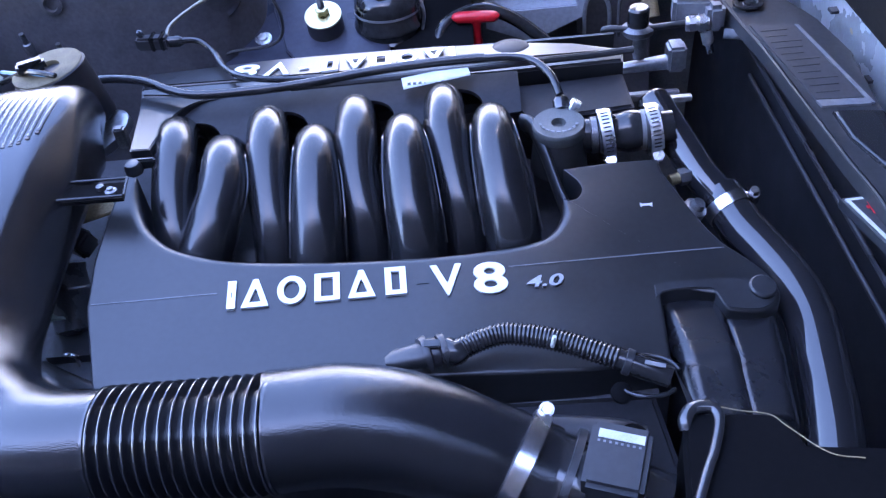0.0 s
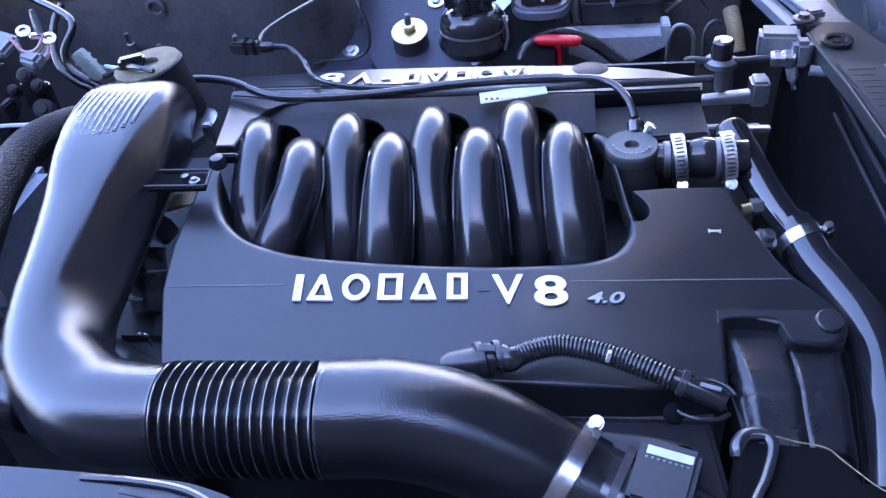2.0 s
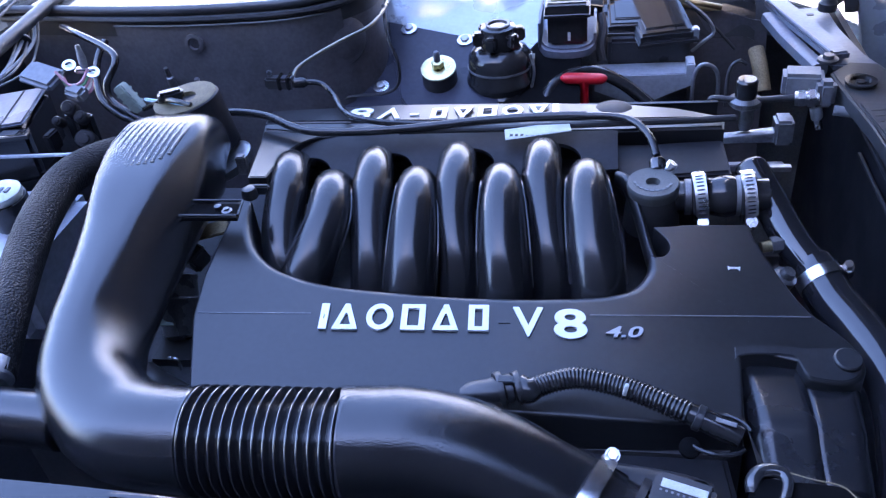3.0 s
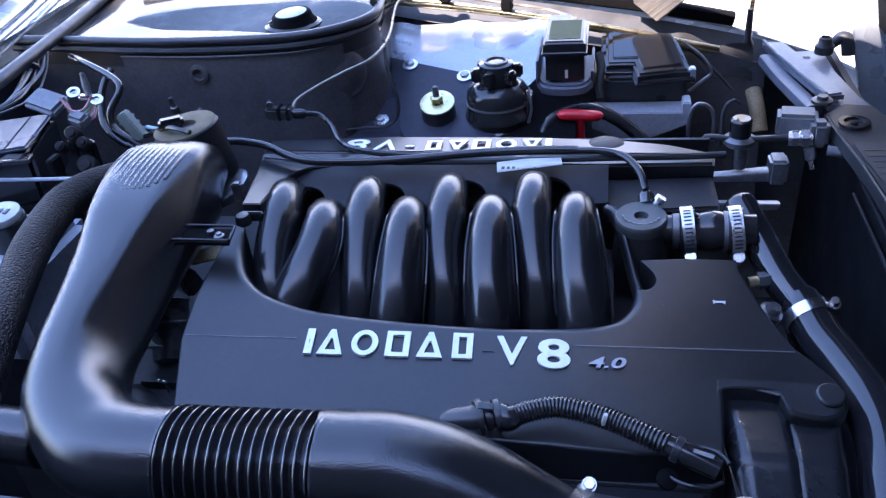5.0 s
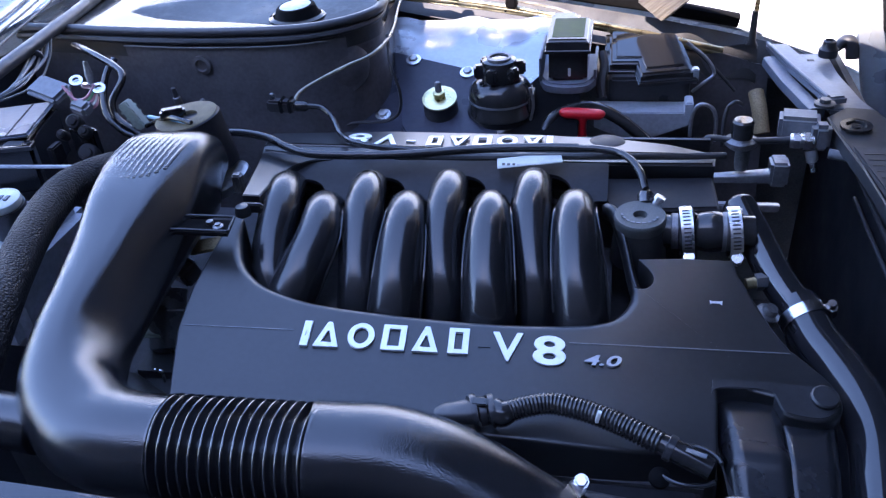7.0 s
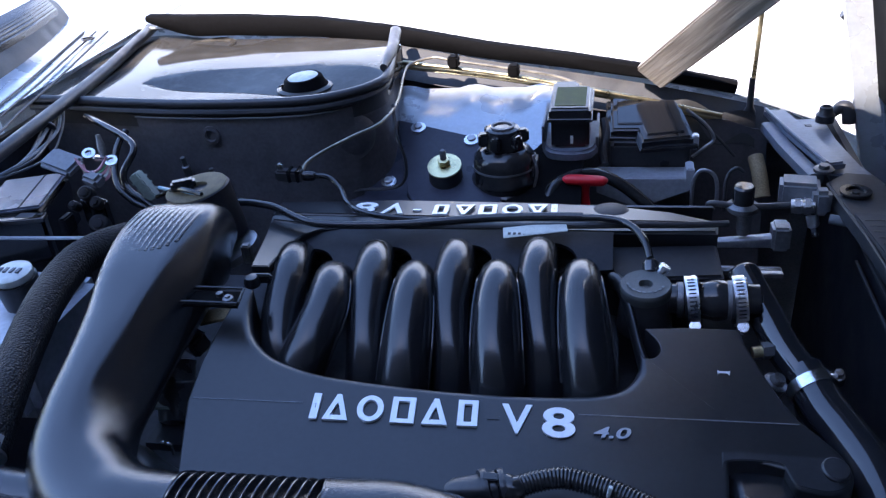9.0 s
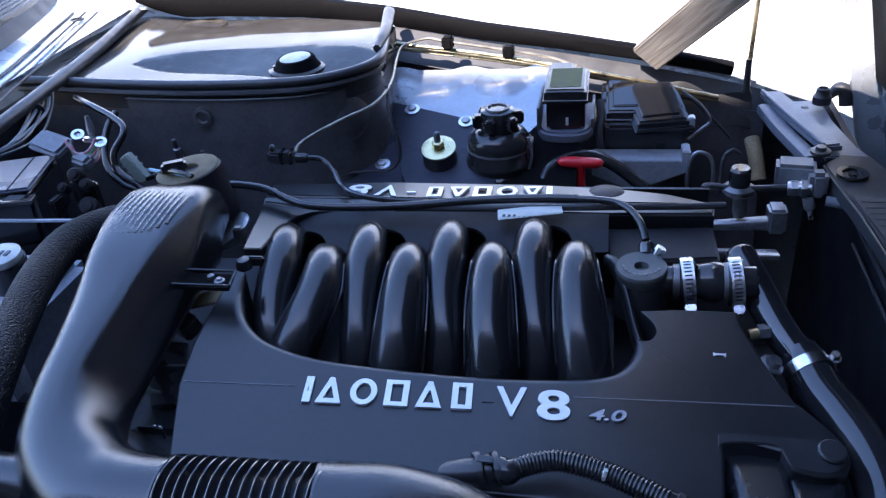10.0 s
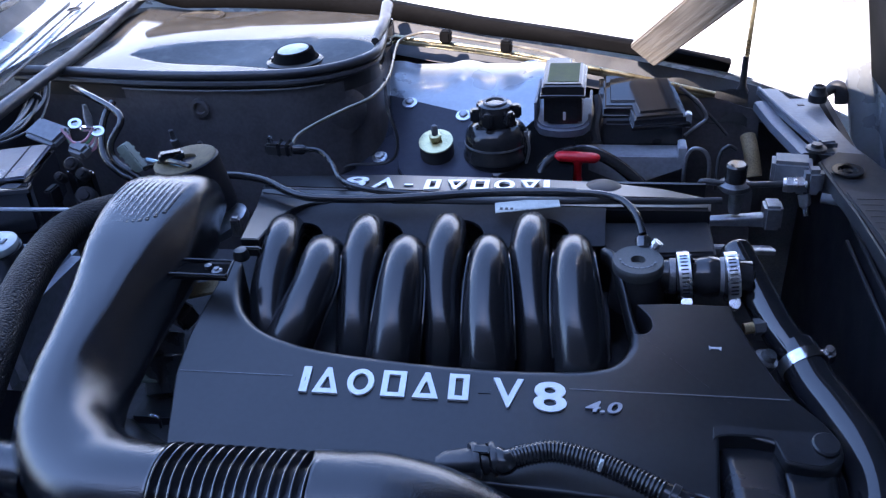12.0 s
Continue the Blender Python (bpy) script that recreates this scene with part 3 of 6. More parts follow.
# ---- front crossmember ----
def crossmember():
    t = thing("front_crossmember", (0.47, 0.3, 0.82), "black plastic bonnet lock panel across the front of the bay", "lock panel")
    out = arc([(0.42, 0.56), (0.428, 0.48), (0.4375, 0.40), (0.446, 0.27), (0.453, 0.17), (0.459, 0.11), (0.463, 0.0), (0.46, -0.2), (0.45, -0.45)], 4) + [(0.52, -0.45), (0.522, 0.10), (0.522, 0.257), (0.535, 0.394), (0.525, 0.47), (0.497, 0.55), (0.488, 0.585), (0.45, 0.592)]
    part("panel", plate(out, lambda x, y: 0.840 - 0.06 * max(0, x - 0.5), 0.02, 0.003), TRAY, t)
    part("inner_edge", tube([(0.4365, 0.41, 0.839), (0.4462, 0.27, 0.839), (0.4532, 0.17, 0.839), (0.459, 0.11, 0.839), (0.463, 0.0, 0.839)], 0.0018, 8, 6), FLANGE, t, "thin rolled edge")
    for z, x in ((0.775, 0.462), (0.735, 0.466)):
        part("shroud_rib", tube([(x, 0.52, z), (x, 0.30, z), (x, -0.1, z)], 0.003, 8, 4), RUBBER, t)
    shelf = part("shelf", plate([(0.437, 0.134), (0.478, 0.137), (0.478, -0.10), (0.462, -0.02), (0.455, 0.06)], lambda x, y: 0.820, 0.012, 0.002), TRAY, t)
    st = part("warning_sticker", plate([(0.440, 0.130), (0.474, 0.132), (0.474, 0.02), (0.466, 0.02), (0.456, 0.066)], lambda x, y: 0.8212, 0.002, 0), PAPER, shelf, "black warning sticker with a pale border and red marks")
    part("field", plate([(0.4445, 0.126), (0.474, 0.128), (0.474, 0.02), (0.470, 0.02), (0.459, 0.068)], lambda x, y: 0.8218, 0.001, 0), INK, st)
    for lo, hi in (((0.455, 0.112), (0.464, 0.116)), ((0.458, 0.104), (0.462, 0.123)), ((0.466, 0.080), (0.473, 0.090))):
        part("red_mark", box((*lo, 0.8216), (*hi, 0.8224), 0), RED, st)
    part("side_sheet", plate([(0.418, 0.80), (0.462, 0.802), (0.464, 0.72), (0.478, 0.62), (0.489, 0.583), (0.43, 0.588), (0.425, 0.64), (0.42, 0.72)], lambda x, y: 0.838, 0.008, 0.002), BLUESTEEL, t, "grey-blue painted side sheet")
    strut = part("side_strut", plate(arc([(0.372, 0.822), (0.388, 0.74), (0.405, 0.67), (0.424, 0.592)], 4) + arc([(0.452, 0.60), (0.44, 0.67), (0.425, 0.74), (0.405, 0.822)], 4), lambda x, y: 0.850 - 0.02 * (y - 0.7), 0.010, 0.003), BLUESTEEL, t, "grey-blue painted strut")
    part("strut_edge", tube([(0.374, 0.82, 0.849), (0.390, 0.74, 0.851), (0.407, 0.67, 0.852), (0.426, 0.595, 0.853)], 0.003, 8, 6), BLUESTEEL, strut)
    part("lower_strut", sweep([(0.372, 0.775, 0.835, 0.011, 0.009), (0.386, 0.70, 0.832, 0.011, 0.009), (0.412, 0.585, 0.832, 0.012, 0.009)], 10, power=4), BLUESTEEL, t)
    part("slot", plate([(0.428, 0.775), (0.438, 0.775), (0.438, 0.768), (0.428, 0.768)], lambda x, y: 0.8388, 0.002, 0), INK, t)
    part("screw", lathe([(0.014, 0), (0.014, 0.004), (0.008, 0.005), (0.007, 0.010), (0, 0.010)], (0.419, 0.578, 0.848), seg=12), RUBBER, t)
    part("lock_ring", lathe([(0.020, 0), (0.020, 0.003), (0.013, 0.003), (0.013, -0.004), (0.006, -0.004), (0.006, 0.002), (0, 0.002)], (0.449, 0.521, 0.843), seg=28), GLOSS, t)
    lab = part("information_label", plate([(0.436, 0.464), (0.487, 0.454), (0.508, 0.276), (0.458, 0.280)], lambda x, y: 0.8425, 0.003, 0), INK, t, "dark information label in a pale frame")
    part("label_border", plate([(0.488, 0.454), (0.493, 0.453), (0.515, 0.264), (0.510, 0.266)], lambda x, y: 0.8427, 0.003, 0), GREYP, lab)
    part("label_border", plate([(0.457, 0.278), (0.509, 0.274), (0.511, 0.262), (0.459, 0.265)], lambda x, y: 0.8427, 0.003, 0), GREYP, lab)
    for k in range(11):
        y = 0.292 + 0.015 * k
        x = 0.462 - 0.12 * (y - 0.285)
        part("text_bar", box((x, y, 0.8421), (x + 0.026 + 0.012 * ((k * 7) % 3) / 2, y + 0.0035, 0.8431), 0), FLANGE, lab)
    part("front_moulding", plate([(0.466, 0.252), (0.518, 0.246), (0.518, 0.12), (0.498, 0.12), (0.480, 0.15), (0.467, 0.20)], lambda x, y: 0.846 - 0.06 * max(0, x - 0.5), 0.008, 0.003), GLOSS, t)
    return t


crossmember()
stop = thing("rubber_stop", (0.456, 0.769, 0.842), "round black rubber bonnet stop on the lock panel", "rubber stop")
part("buffer", lathe([(0.014, 0), (0.0145, 0.012), (0.011, 0.016), (0.010, 0.024), (0.007, 0.026), (0.006, 0.022), (0, 0.022)], (0.456, 0.769, 0.846), seg=20), RUBBER, stop)

nose = thing("nose_panel", (0.7, 0.3, 0.7), "silver-blue painted nose panel of the car", "nose panel")
part("nose_skin", shell(lambda u, v: (0.60 + 0.30 * math.sin(u * 1.5), -0.6 + 1.62 * v, 0.60 - 0.25 * (1 - math.cos(u * 1.5)) - 0.1 * (2 * v - 1) ** 4 * u), 14, 20, 0.004), BODY, nose)
horn = thing("hose_hook", (0.49, 0.80, 0.83), "black rubber hook at the end of the wing", "rubber hook")
part("hook", tube([(0.47, 0.80, 0.842), (0.487, 0.805, 0.856), (0.498, 0.802, 0.85), (0.50, 0.797, 0.83)], [0.006, 0.011, 0.012, 0.010], 10, 6), RUBBER, horn)

# ---- props of the bonnet ----
prop = thing("wooden_prop", (0.19, 0.82, 0.9), "weathered square wooden stick propping the bonnet up", "wooden prop")
d = Vector((0.092, -0.174, 0.143)).normalized()
wm = Matrix.Translation(Vector((0.193, 0.818, 0.920)) + d * 0.45) @ d.to_track_quat("Z", "Y").to_matrix().to_4x4() @ pose(0, 0, 0, 0, 0, 40)
stick = part("stick", box((-0.022, -0.027, -0.45), (0.022, 0.027, 0.45), 0.003), WOOD, None)
stick.matrix_basis = wm
stick.parent = prop
stick.matrix_parent_inverse = place(prop).inverted()
strut = thing("gas_strut", (0.348, 0.815, 0.85), "thin dark gas strut rising from the wing edge", "gas strut")
part("rod", tube([(0.348, 0.815, 0.845), (0.352, 0.817, 1.0), (0.368, 0.83, 1.6)], 0.004, 8, 4), BRASS, strut)
part("socket", lathe([(0.009, 0), (0.010, 0.012), (0.006, 0.02), (0.005, 0.07), (0, 0.07)], (0.348, 0.815, 0.835), seg=12), RUBBER, strut)
plate_ob = thing("turret_plate", (-0.12, 0.58, 0.85), "dark satin mounting plate bolted on the suspension turret", "mounting plate")
part("plate", plate([(-0.215, 0.672), (-0.073, 0.630), (-0.025, 0.535), (-0.03, 0.50), (-0.150, 0.49), (-0.172, 0.52), (-0.195, 0.60)], lambda x, y: 0.864 + 0.37 * (y - 0.587), 0.008, 0.0015), SATIN, plate_ob)
# foot widened and a dark sheet added to cover pale turret metal
part("foot", plate([(-0.32, 0.46), (-0.15, 0.46), (-0.17, 0.60), (-0.205, 0.66), (-0.24, 0.66)], lambda x, y: 0.850 + 0.37 * (y - 0.570), 0.006, 0.0015), SATIN, plate_ob)
part("dark_cover_sheet", plate([(-0.028, 0.44), (0.085, 0.44), (0.085, 0.625), (0.028, 0.632), (0.005, 0.60), (-0.02, 0.535)], lambda x, y: 0.862 + 0.37 * (y - 0.587), 0.006, 0.001), STRIP, plate_ob, "dark sheet added over the pale turret corner")
# ---- engine: coil covers ----
def near_top(x, y):
    return 0.849 - 0.075 * x + 0.196 * y


def groove(x):
    """Where the parting line of the near cover runs."""
    return 0.004 + (x + 0.274) * 0.0895 - 0.05 * max(0, x - 0.2) ** 2


def near_cover():
    t = thing("engine_cover", (0, 0, 0.8), "satin black plastic engine cover with silver raised lettering", "engine cover", "engine covers")
    cut = arc([(-0.259, 0.156), (-0.2515, 0.128), (-0.2385, 0.0985), (-0.2187, 0.0775), (-0.1989, 0.0665), (-0.169, 0.058), (-0.1405, 0.054), (-0.1128, 0.0525), (-0.0802, 0.052), (-0.0372, 0.0522), (-0.0054, 0.0532), (0.0472, 0.0565), (0.0993, 0.063), (0.1254, 0.069), (0.1425, 0.0768), (0.154, 0.092), (0.160, 0.1097), (0.161, 0.119)], 4)
    slot = arc([(0.161, 0.119), (0.169, 0.1155), (0.176, 0.118), (0.181, 0.1276), (0.178, 0.14), (0.166, 0.1545)], 4)
    upper = cut + slot[1:] + [(0.21, 0.163), (0.261, 0.167), (0.263, 0.15), (0.28, 0.105), (0.292, 0.078), (0.303, 0.060)]
    upper += arc([(0.316, 0.048), (0.333, 0.028), (0.340, 0.008), (0.334, -0.007), (0.318, -0.0145), (0.300, -0.0135), (0.290, -0.010), (0.284, 0.006)], 4)
    upper += [(0.245, 0.013), (0.236, 0.006), (0.232, -0.062), (0.16, -0.068), (0.0, -0.072), (-0.18, -0.08), (-0.247, -0.08), (-0.272, 0.0), (-0.2775, 0.05), (-0.277, 0.093), (-0.275, 0.128), (-0.274, 0.160)]
    radii = [0.0105] * (len(cut) - 6) + [0.008, 0.007, 0.006, 0.005, 0.003, 0.001] + [0.001] * (len(slot) - 1)
    radii = [0.003, 0.005, 0.007, 0.009] + radii[4:]
    radii += [0.003] * (len(upper) - len(radii))
    part("shell", lipped(upper, near_top, 0.05, radii), COVER, t, "", 50)
    # pale strip puts the groove's bright edge into the colour
    for a, b in ((-0.268, -0.158), (0.104, 0.302)):
        part("parting_line", sweep([(x, groove(x), near_top(x, groove(x)) + 0.0002, 0.0007, 0.0005) for x in np.linspace(a, b, 10)], 6), GREYP, t, "parting line greyed for the groove's bright edge")
    # raised pad with a round fastener
    pad = arc([(0.230, 0.000), (0.236, 0.006), (0.250, 0.0092), (0.279, 0.0100), (0.285, 0.002), (0.289, -0.008), (0.297, -0.0115), (0.318, -0.0125), (0.332, -0.005), (0.3375, 0.008), (0.334, 0.019), (0.324, 0.0235), (0.310, 0.021), (0.250, 0.0185), (0.231, 0.0150)], 3)
    zl = near_top
    part("pad", plate(pad, lambda x, y: zl(x, y) + 0.0012, 0.055, 0.003, 3), PADGREY, t)
    part("fastener", lathe([(0.012, -0.004), (0.012, 0.003), (0.0105, 0.0045), (0, 0.0048)], (0.325, 0.009, zl(0.325, 0.009) + 0.0012), (0.07, -0.2, 1), 28), PADGREY, t, "round black fastener")
    part("peg", lathe([(0.009, 0), (0.009, 0.006), (0.007, 0.011), (0, 0.012)], (-0.266, 0.170, 0.895), seg=18), COVER, t)
    part("split_tab", box((-0.272, 0.176, 0.893), (-0.245, 0.182, 0.905), 0.002), COVER, t)
    tilt = Matrix.Translation((0, 0, 0)) @ Matrix.Rotation(math.atan(0.19), 4, "X") @ Matrix.Rotation(math.atan(0.075), 4, "Y")

    def on(x, y, up=0.0008, rz=0.0):
        return Matrix.Translation((x, y, near_top(x, y) + up)) @ tilt @ Matrix.Rotation(rz, 4, "Z")
    base = math.atan(0.07)

    def raised(outline, m, name, mat, label):
        bm = bmesh.new()
        f = bm.faces.new([bm.verts.new((a, b, 0.0020)) for a, b in outline])
        r = bmesh.ops.extrude_face_region(bm, geom=[f])
        bmesh.ops.translate(bm, verts=[v for v in r["geom"] if isinstance(v, bmesh.types.BMVert)], vec=(0, 0, -0.004))
        return part(name, moved(bm, m), mat, t, label)

    def bar(w, h):
        return [(-w / 2, 0), (w / 2, 0), (w / 2, h), (-w / 2, h)]

    # maker's mark as plain silver shapes
    for x, (outer, inner) in badge_shapes():
        part("badge_shape", moved(framed(outer, inner, 0.0015), on(x, -0.0035 + (x + 0.137) * 0.085, 0.0014, base)), SILVER, t, "plain silver raised shape")
    raised(bar(0.011, 0.004), on(0.026, 0.021, -0.0012, base), "dash", COVER, "black dash")

    def lettering(body, w, h, x, y, mat, name, shear=0.0, offset=0.0):
        bm = text(body, 0.05, 0.001, shear, offset)
        xs, ys = [v.co.x for v in bm.verts], [v.co.y for v in bm.verts]
        sx, sy = w / (max(xs) - min(xs)), h / (max(ys) - min(ys))
        bmesh.ops.transform(bm, matrix=Matrix.Diagonal((sx, sy, 1, 1)) @ Matrix.Translation((-min(xs), -min(ys), 0)), verts=bm.verts)
        part(name, moved(bm, on(x, y, 0.0014, base)), mat, t, "raised silver lettering")
    lettering("V", 0.0285, 0.0335, 0.0350, 0.0060, SILVER, "lettering", offset=0.0008)
    lettering("8", 0.0305, 0.0345, 0.0725, 0.0068, SILVER, "lettering", offset=0.0012)
    lettering("4.0", 0.034, 0.0125, 0.1190, 0.0130, DIMSILVER, "lettering", 0.25, 0.001)
    raised([(-0.006, -0.0025), (-0.004, -0.001), (0.003, -0.001), (0.005, -0.003), (0.006, 0.002), (0.004, 0.0012), (-0.004, 0.0012), (-0.006, 0.0025)], on(0.240, 0.107, -0.001, base), "emblem", SILVER, "tiny silver emblem")
    return t


engine_cover = near_cover()


def far_cover():
    t = thing("engine_cover", (0, 0.35, 0.85), "black plastic engine cover with upside-down silver lettering under cables", "engine cover", "engine covers")
    flat = lambda x, y: 0.897 + 0.03 * (y - 0.31) - 0.012 * x
    fold = lambda x, y: 0.8990 - 0.012 * x - 0.085 * (y - 0.330)
    out = [(-0.302, 0.330), (-0.10, 0.331), (0.10, 0.331), (0.252, 0.331), (0.25, 0.312), (0.12, 0.306), (-0.02, 0.306), (-0.13, 0.303), (-0.20, 0.300), (-0.2985, 0.315)]
    part("top_panel", plate(out, flat, 0.02, 0.003, 3), COVER, t)
    arm = arc([(-0.200, 0.2995), (-0.225, 0.292), (-0.243, 0.27), (-0.250, 0.235), (-0.252, 0.19)], 4) + [(-0.273, 0.19), (-0.290, 0.28), (-0.2985, 0.3145)]
    part("side_arm", plate(arm, lambda x, y: flat(x, y) + 0.11 * (0.3 - y), 0.02, 0.003, 3), COVER, t)
    part("back_strip", plate([(-0.302, 0.3315), (-0.305, 0.368), (-0.15, 0.384), (0.044, 0.384), (0.15, 0.374), (0.20, 0.362), (0.250, 0.336), (0.250, 0.3315)], fold, 0.02, 0.003, 3), COVER, t)
    # inner face falling towards the runners, with an arched hole round each far runner
    def inner(u, v):
        x = -0.243 + 0.375 * u
        edge = 0.236 + 0.06 * x
        for c in (-0.226, -0.130, -0.036, 0.060):
            if abs(x - c) < 0.033:
                edge = max(edge, 0.247 + 0.06 * x + 0.95 * math.sqrt(0.033 ** 2 - (x - c) ** 2))
        y = 0.303 + (edge - 0.303) * v
        return (x, y, 0.893 - 0.20 * (0.303 - y) - 2.0 * max(0, 0.285 - y) ** 2)
    part("inner_face", shell(inner, 120, 8, 0.005), SATINBLACK, t, "dull black inner face")
    part("front_panel", plate([(0.118, 0.300), (0.249, 0.309), (0.252, 0.246), (0.19, 0.240), (0.178, 0.205), (0.150, 0.215), (0.135, 0.235)], lambda x, y: 0.876 + 0.07 * (y - 0.25), 0.02, 0.003), SATINBLACK, t, "dull black front panel")
    part("rear_wall", shell(lambda u, v: (-0.30 + 0.55 * u, 0.382 + 0.012 * v, 0.892 - 0.09 * v), 12, 3, 0.004), COVER, t)
    part("dome", lathe([(0.025, -0.03), (0.025, 0.001), (0.022, 0.0045), (0.013, 0.0068), (0, 0.0075)], (0.128, 0.362, 0.890), seg=28), SATINBLACK, t)
    for x, (outer, inner_loop) in badge_shapes():
        m = Matrix.Translation((-0.082 - 0.97 * (x - 0.003), 0.364 - 0.05 * (x + 0.07), fold(-0.085 - x, 0.350) + 0.0015)) @ Matrix.Rotation(-0.085, 4, "X") @ Matrix.Rotation(math.pi + 0.05, 4, "Z")
        part("badge_shape", moved(framed(outer, inner_loop, 0.0015), m), SILVER, t, "plain silver raised shape")
    part("dash", plate([(-0.118, 0.345), (-0.107, 0.345), (-0.107, 0.349), (-0.118, 0.349)], lambda x, y: fold(x, y) + 0.002, 0.003, 0), SILVER, t)
    for body, x in (("V", -0.128), ("8", -0.166)):
        bm = text(body, 0.05, 0.001, 0, 0.0010)
        xs, ys = [v.co.x for v in bm.verts], [v.co.y for v in bm.verts]
        m = Matrix.Translation((x, 0.366, fold(x, 0.366) + 0.002)) @ Matrix.Rotation(-0.085, 4, "X") @ Matrix.Rotation(math.pi, 4, "Z") @ Matrix.Diagonal((0.03 / (max(xs) - min(xs)), 0.034 / (max(ys) - min(ys)), 1, 1)) @ Matrix.Translation((-min(xs), -min(ys), 0))
        part("lettering", moved(bm, m), SILVER, t, "raised silver lettering")
    return t


far_cover()


# ---- engine: intake manifold ----
def manifold():
    t = thing("intake_manifold", (0, 0.18, 0.8), "black plastic intake manifold with eight curved runners", "intake manifold")
    part("plenum", sweep([(-0.24, 0.185, 0.79, 0.075, 0.035), (-0.2, 0.185, 0.79, 0.085, 0.04), (0.1, 0.185, 0.79, 0.085, 0.04), (0.14, 0.185, 0.79, 0.075, 0.035)], 20, power=3), DARK, t)
    near = ((-0.181, -0.181, -0.181, -0.175, -0.173, -0.182, -0.195, -0.198), (-0.087, -0.087, -0.086, -0.082, -0.079, -0.078, -0.080, -0.082), (0.006, 0.006, 0.007, 0.010, 0.013, 0.016, 0.019, 0.018), (0.099, 0.099, 0.099, 0.100, 0.103, 0.107, 0.112, 0.112))
    far = ((-0.243, -0.243, -0.242, -0.236, -0.231, -0.228, -0.222, -0.226), (-0.144, -0.144, -0.143, -0.138, -0.134, -0.130, -0.125, -0.127), (-0.048, -0.048, -0.047, -0.044, -0.042, -0.040, -0.033, -0.035), (0.049, 0.049, 0.049, 0.050, 0.052, 0.057, 0.064, 0.064))
    rise_near = ((0.240, 0.845), (0.230, 0.870), (0.211, 0.887), (0.183, 0.891), (0.151, 0.882), (0.119, 0.862), (0.093, 0.832), (0.077, 0.796))
    rise_far = ((0.287, 0.835), (0.279, 0.866), (0.260, 0.886), (0.232, 0.892), (0.199, 0.887), (0.162, 0.869), (0.127, 0.841), (0.102, 0.796))
    for xs in near:
        dy = 0.066 * (xs[2] + 0.041)
        line = [(x, y + dy, z) for x, (y, z) in zip(xs, rise_near)]
        r = part("runner", tube(line, [0.0195, 0.0198, 0.0205, 0.0222, 0.0245, 0.0262, 0.027, 0.027], 28, 7), RUNNER, t)
        for sd in (-1, 1):
            w = (0.0200, 0.0213, 0.0232, 0.0257, 0.0274, 0.0282)
            side = [(a + sd * q, b, c + 0.001) for (a, b, c), q in zip(line[1:7], w)]
            part("seam", tube(side, 0.0013, 6, 6), GLOSS, r, "thin moulding seam")
    for xs in far:
        dy = 0.066 * (xs[2] + 0.050)
        line = [(x, y + dy, z) for x, (y, z) in zip(xs, rise_far)]
        part("runner", tube(line, [0.0215, 0.0215, 0.0215, 0.022, 0.0225, 0.023, 0.023, 0.023], 28, 7), RUNNER, t)
    part("fin", sweep([tuple(q) for q in smooth_path([(0.132, 0.228, 0.878, 0.006, 0.010), (0.141, 0.214, 0.880, 0.006, 0.010), (0.151, 0.182, 0.866, 0.005, 0.010), (0.160, 0.145, 0.848, 0.005, 0.010), (0.167, 0.122, 0.838, 0.006, 0.012)], 5)], 12), COVER, t, "thin curved black rib")
    return t


manifold()
block = thing("engine_block", (0, 0.18, 0.5), "dark cast engine block below the covers", "engine block")
part("block", box((-0.26, -0.06, 0.42), (0.24, 0.36, 0.775), 0.02), DARK, block)
part("bell_housing", box((-0.50, -0.06, 0.42), (-0.25, 0.40, 0.78), 0.03), DARK, block)
part("near_head", box((-0.262, -0.07, 0.70), (0.235, 0.05, 0.80), 0.012), DARK, block)
part("far_head", box((-0.29, 0.29, 0.72), (0.24, 0.385, 0.86), 0.012), DARK, block)


# ---- coolant: filler cap, hoses, clamps ----
def worm_clamp(at, axis, r, width, screw, slotted=True):
    """A bright slotted band with its screw housing."""
    t = thing("hose_clamp", at, "bright steel worm-drive hose clamp", "hose clamp", "hose clamps")
    ax = Vector(axis).normalized()
    w = width / 2
    part("band", lathe([(r, -w), (r + 0.0012, -w), (r + 0.0012, w), (r, w)], at, axis, 36), ZINC, t)
    s = Vector(screw)
    s = (s - ax * s.dot(ax)).normalized()
    c = Vector(at) + s * (r + 0.004)
    tang = ax.cross(s)
    part("housing", tube([c - tang * 0.007, c + tang * 0.006], 0.006, 10), ZINC, t)
    part("screw", lathe([(0.005, 0), (0.005, 0.004), (0.0042, 0.005), (0.0042, 0.008), (0, 0.008)], c + tang * 0.006, tang, 6), ZINC, t)
    for k in range(-5, 6) if slotted else ():
        a = k * 0.16 + 0.9
        up = Vector((0, 0, 1)) - ax * ax.z
        up.normalize()
        fw = ax.cross(up)
        if fw.y > 0:
            fw = -fw
        q = up * math.cos(a) + fw * math.sin(a)
        cc = Vector(at) + q * (r + 0.0013)
        m = Matrix.Translation(cc) @ Matrix((ax, q.cross(ax), q)).transposed().to_4x4()
        b = box((-w * 0.6, -0.0008, -0.0004), (w * 0.6, 0.0008, 0.0004), 0)
        part("slot", moved(b, m), INK, t)
    return t


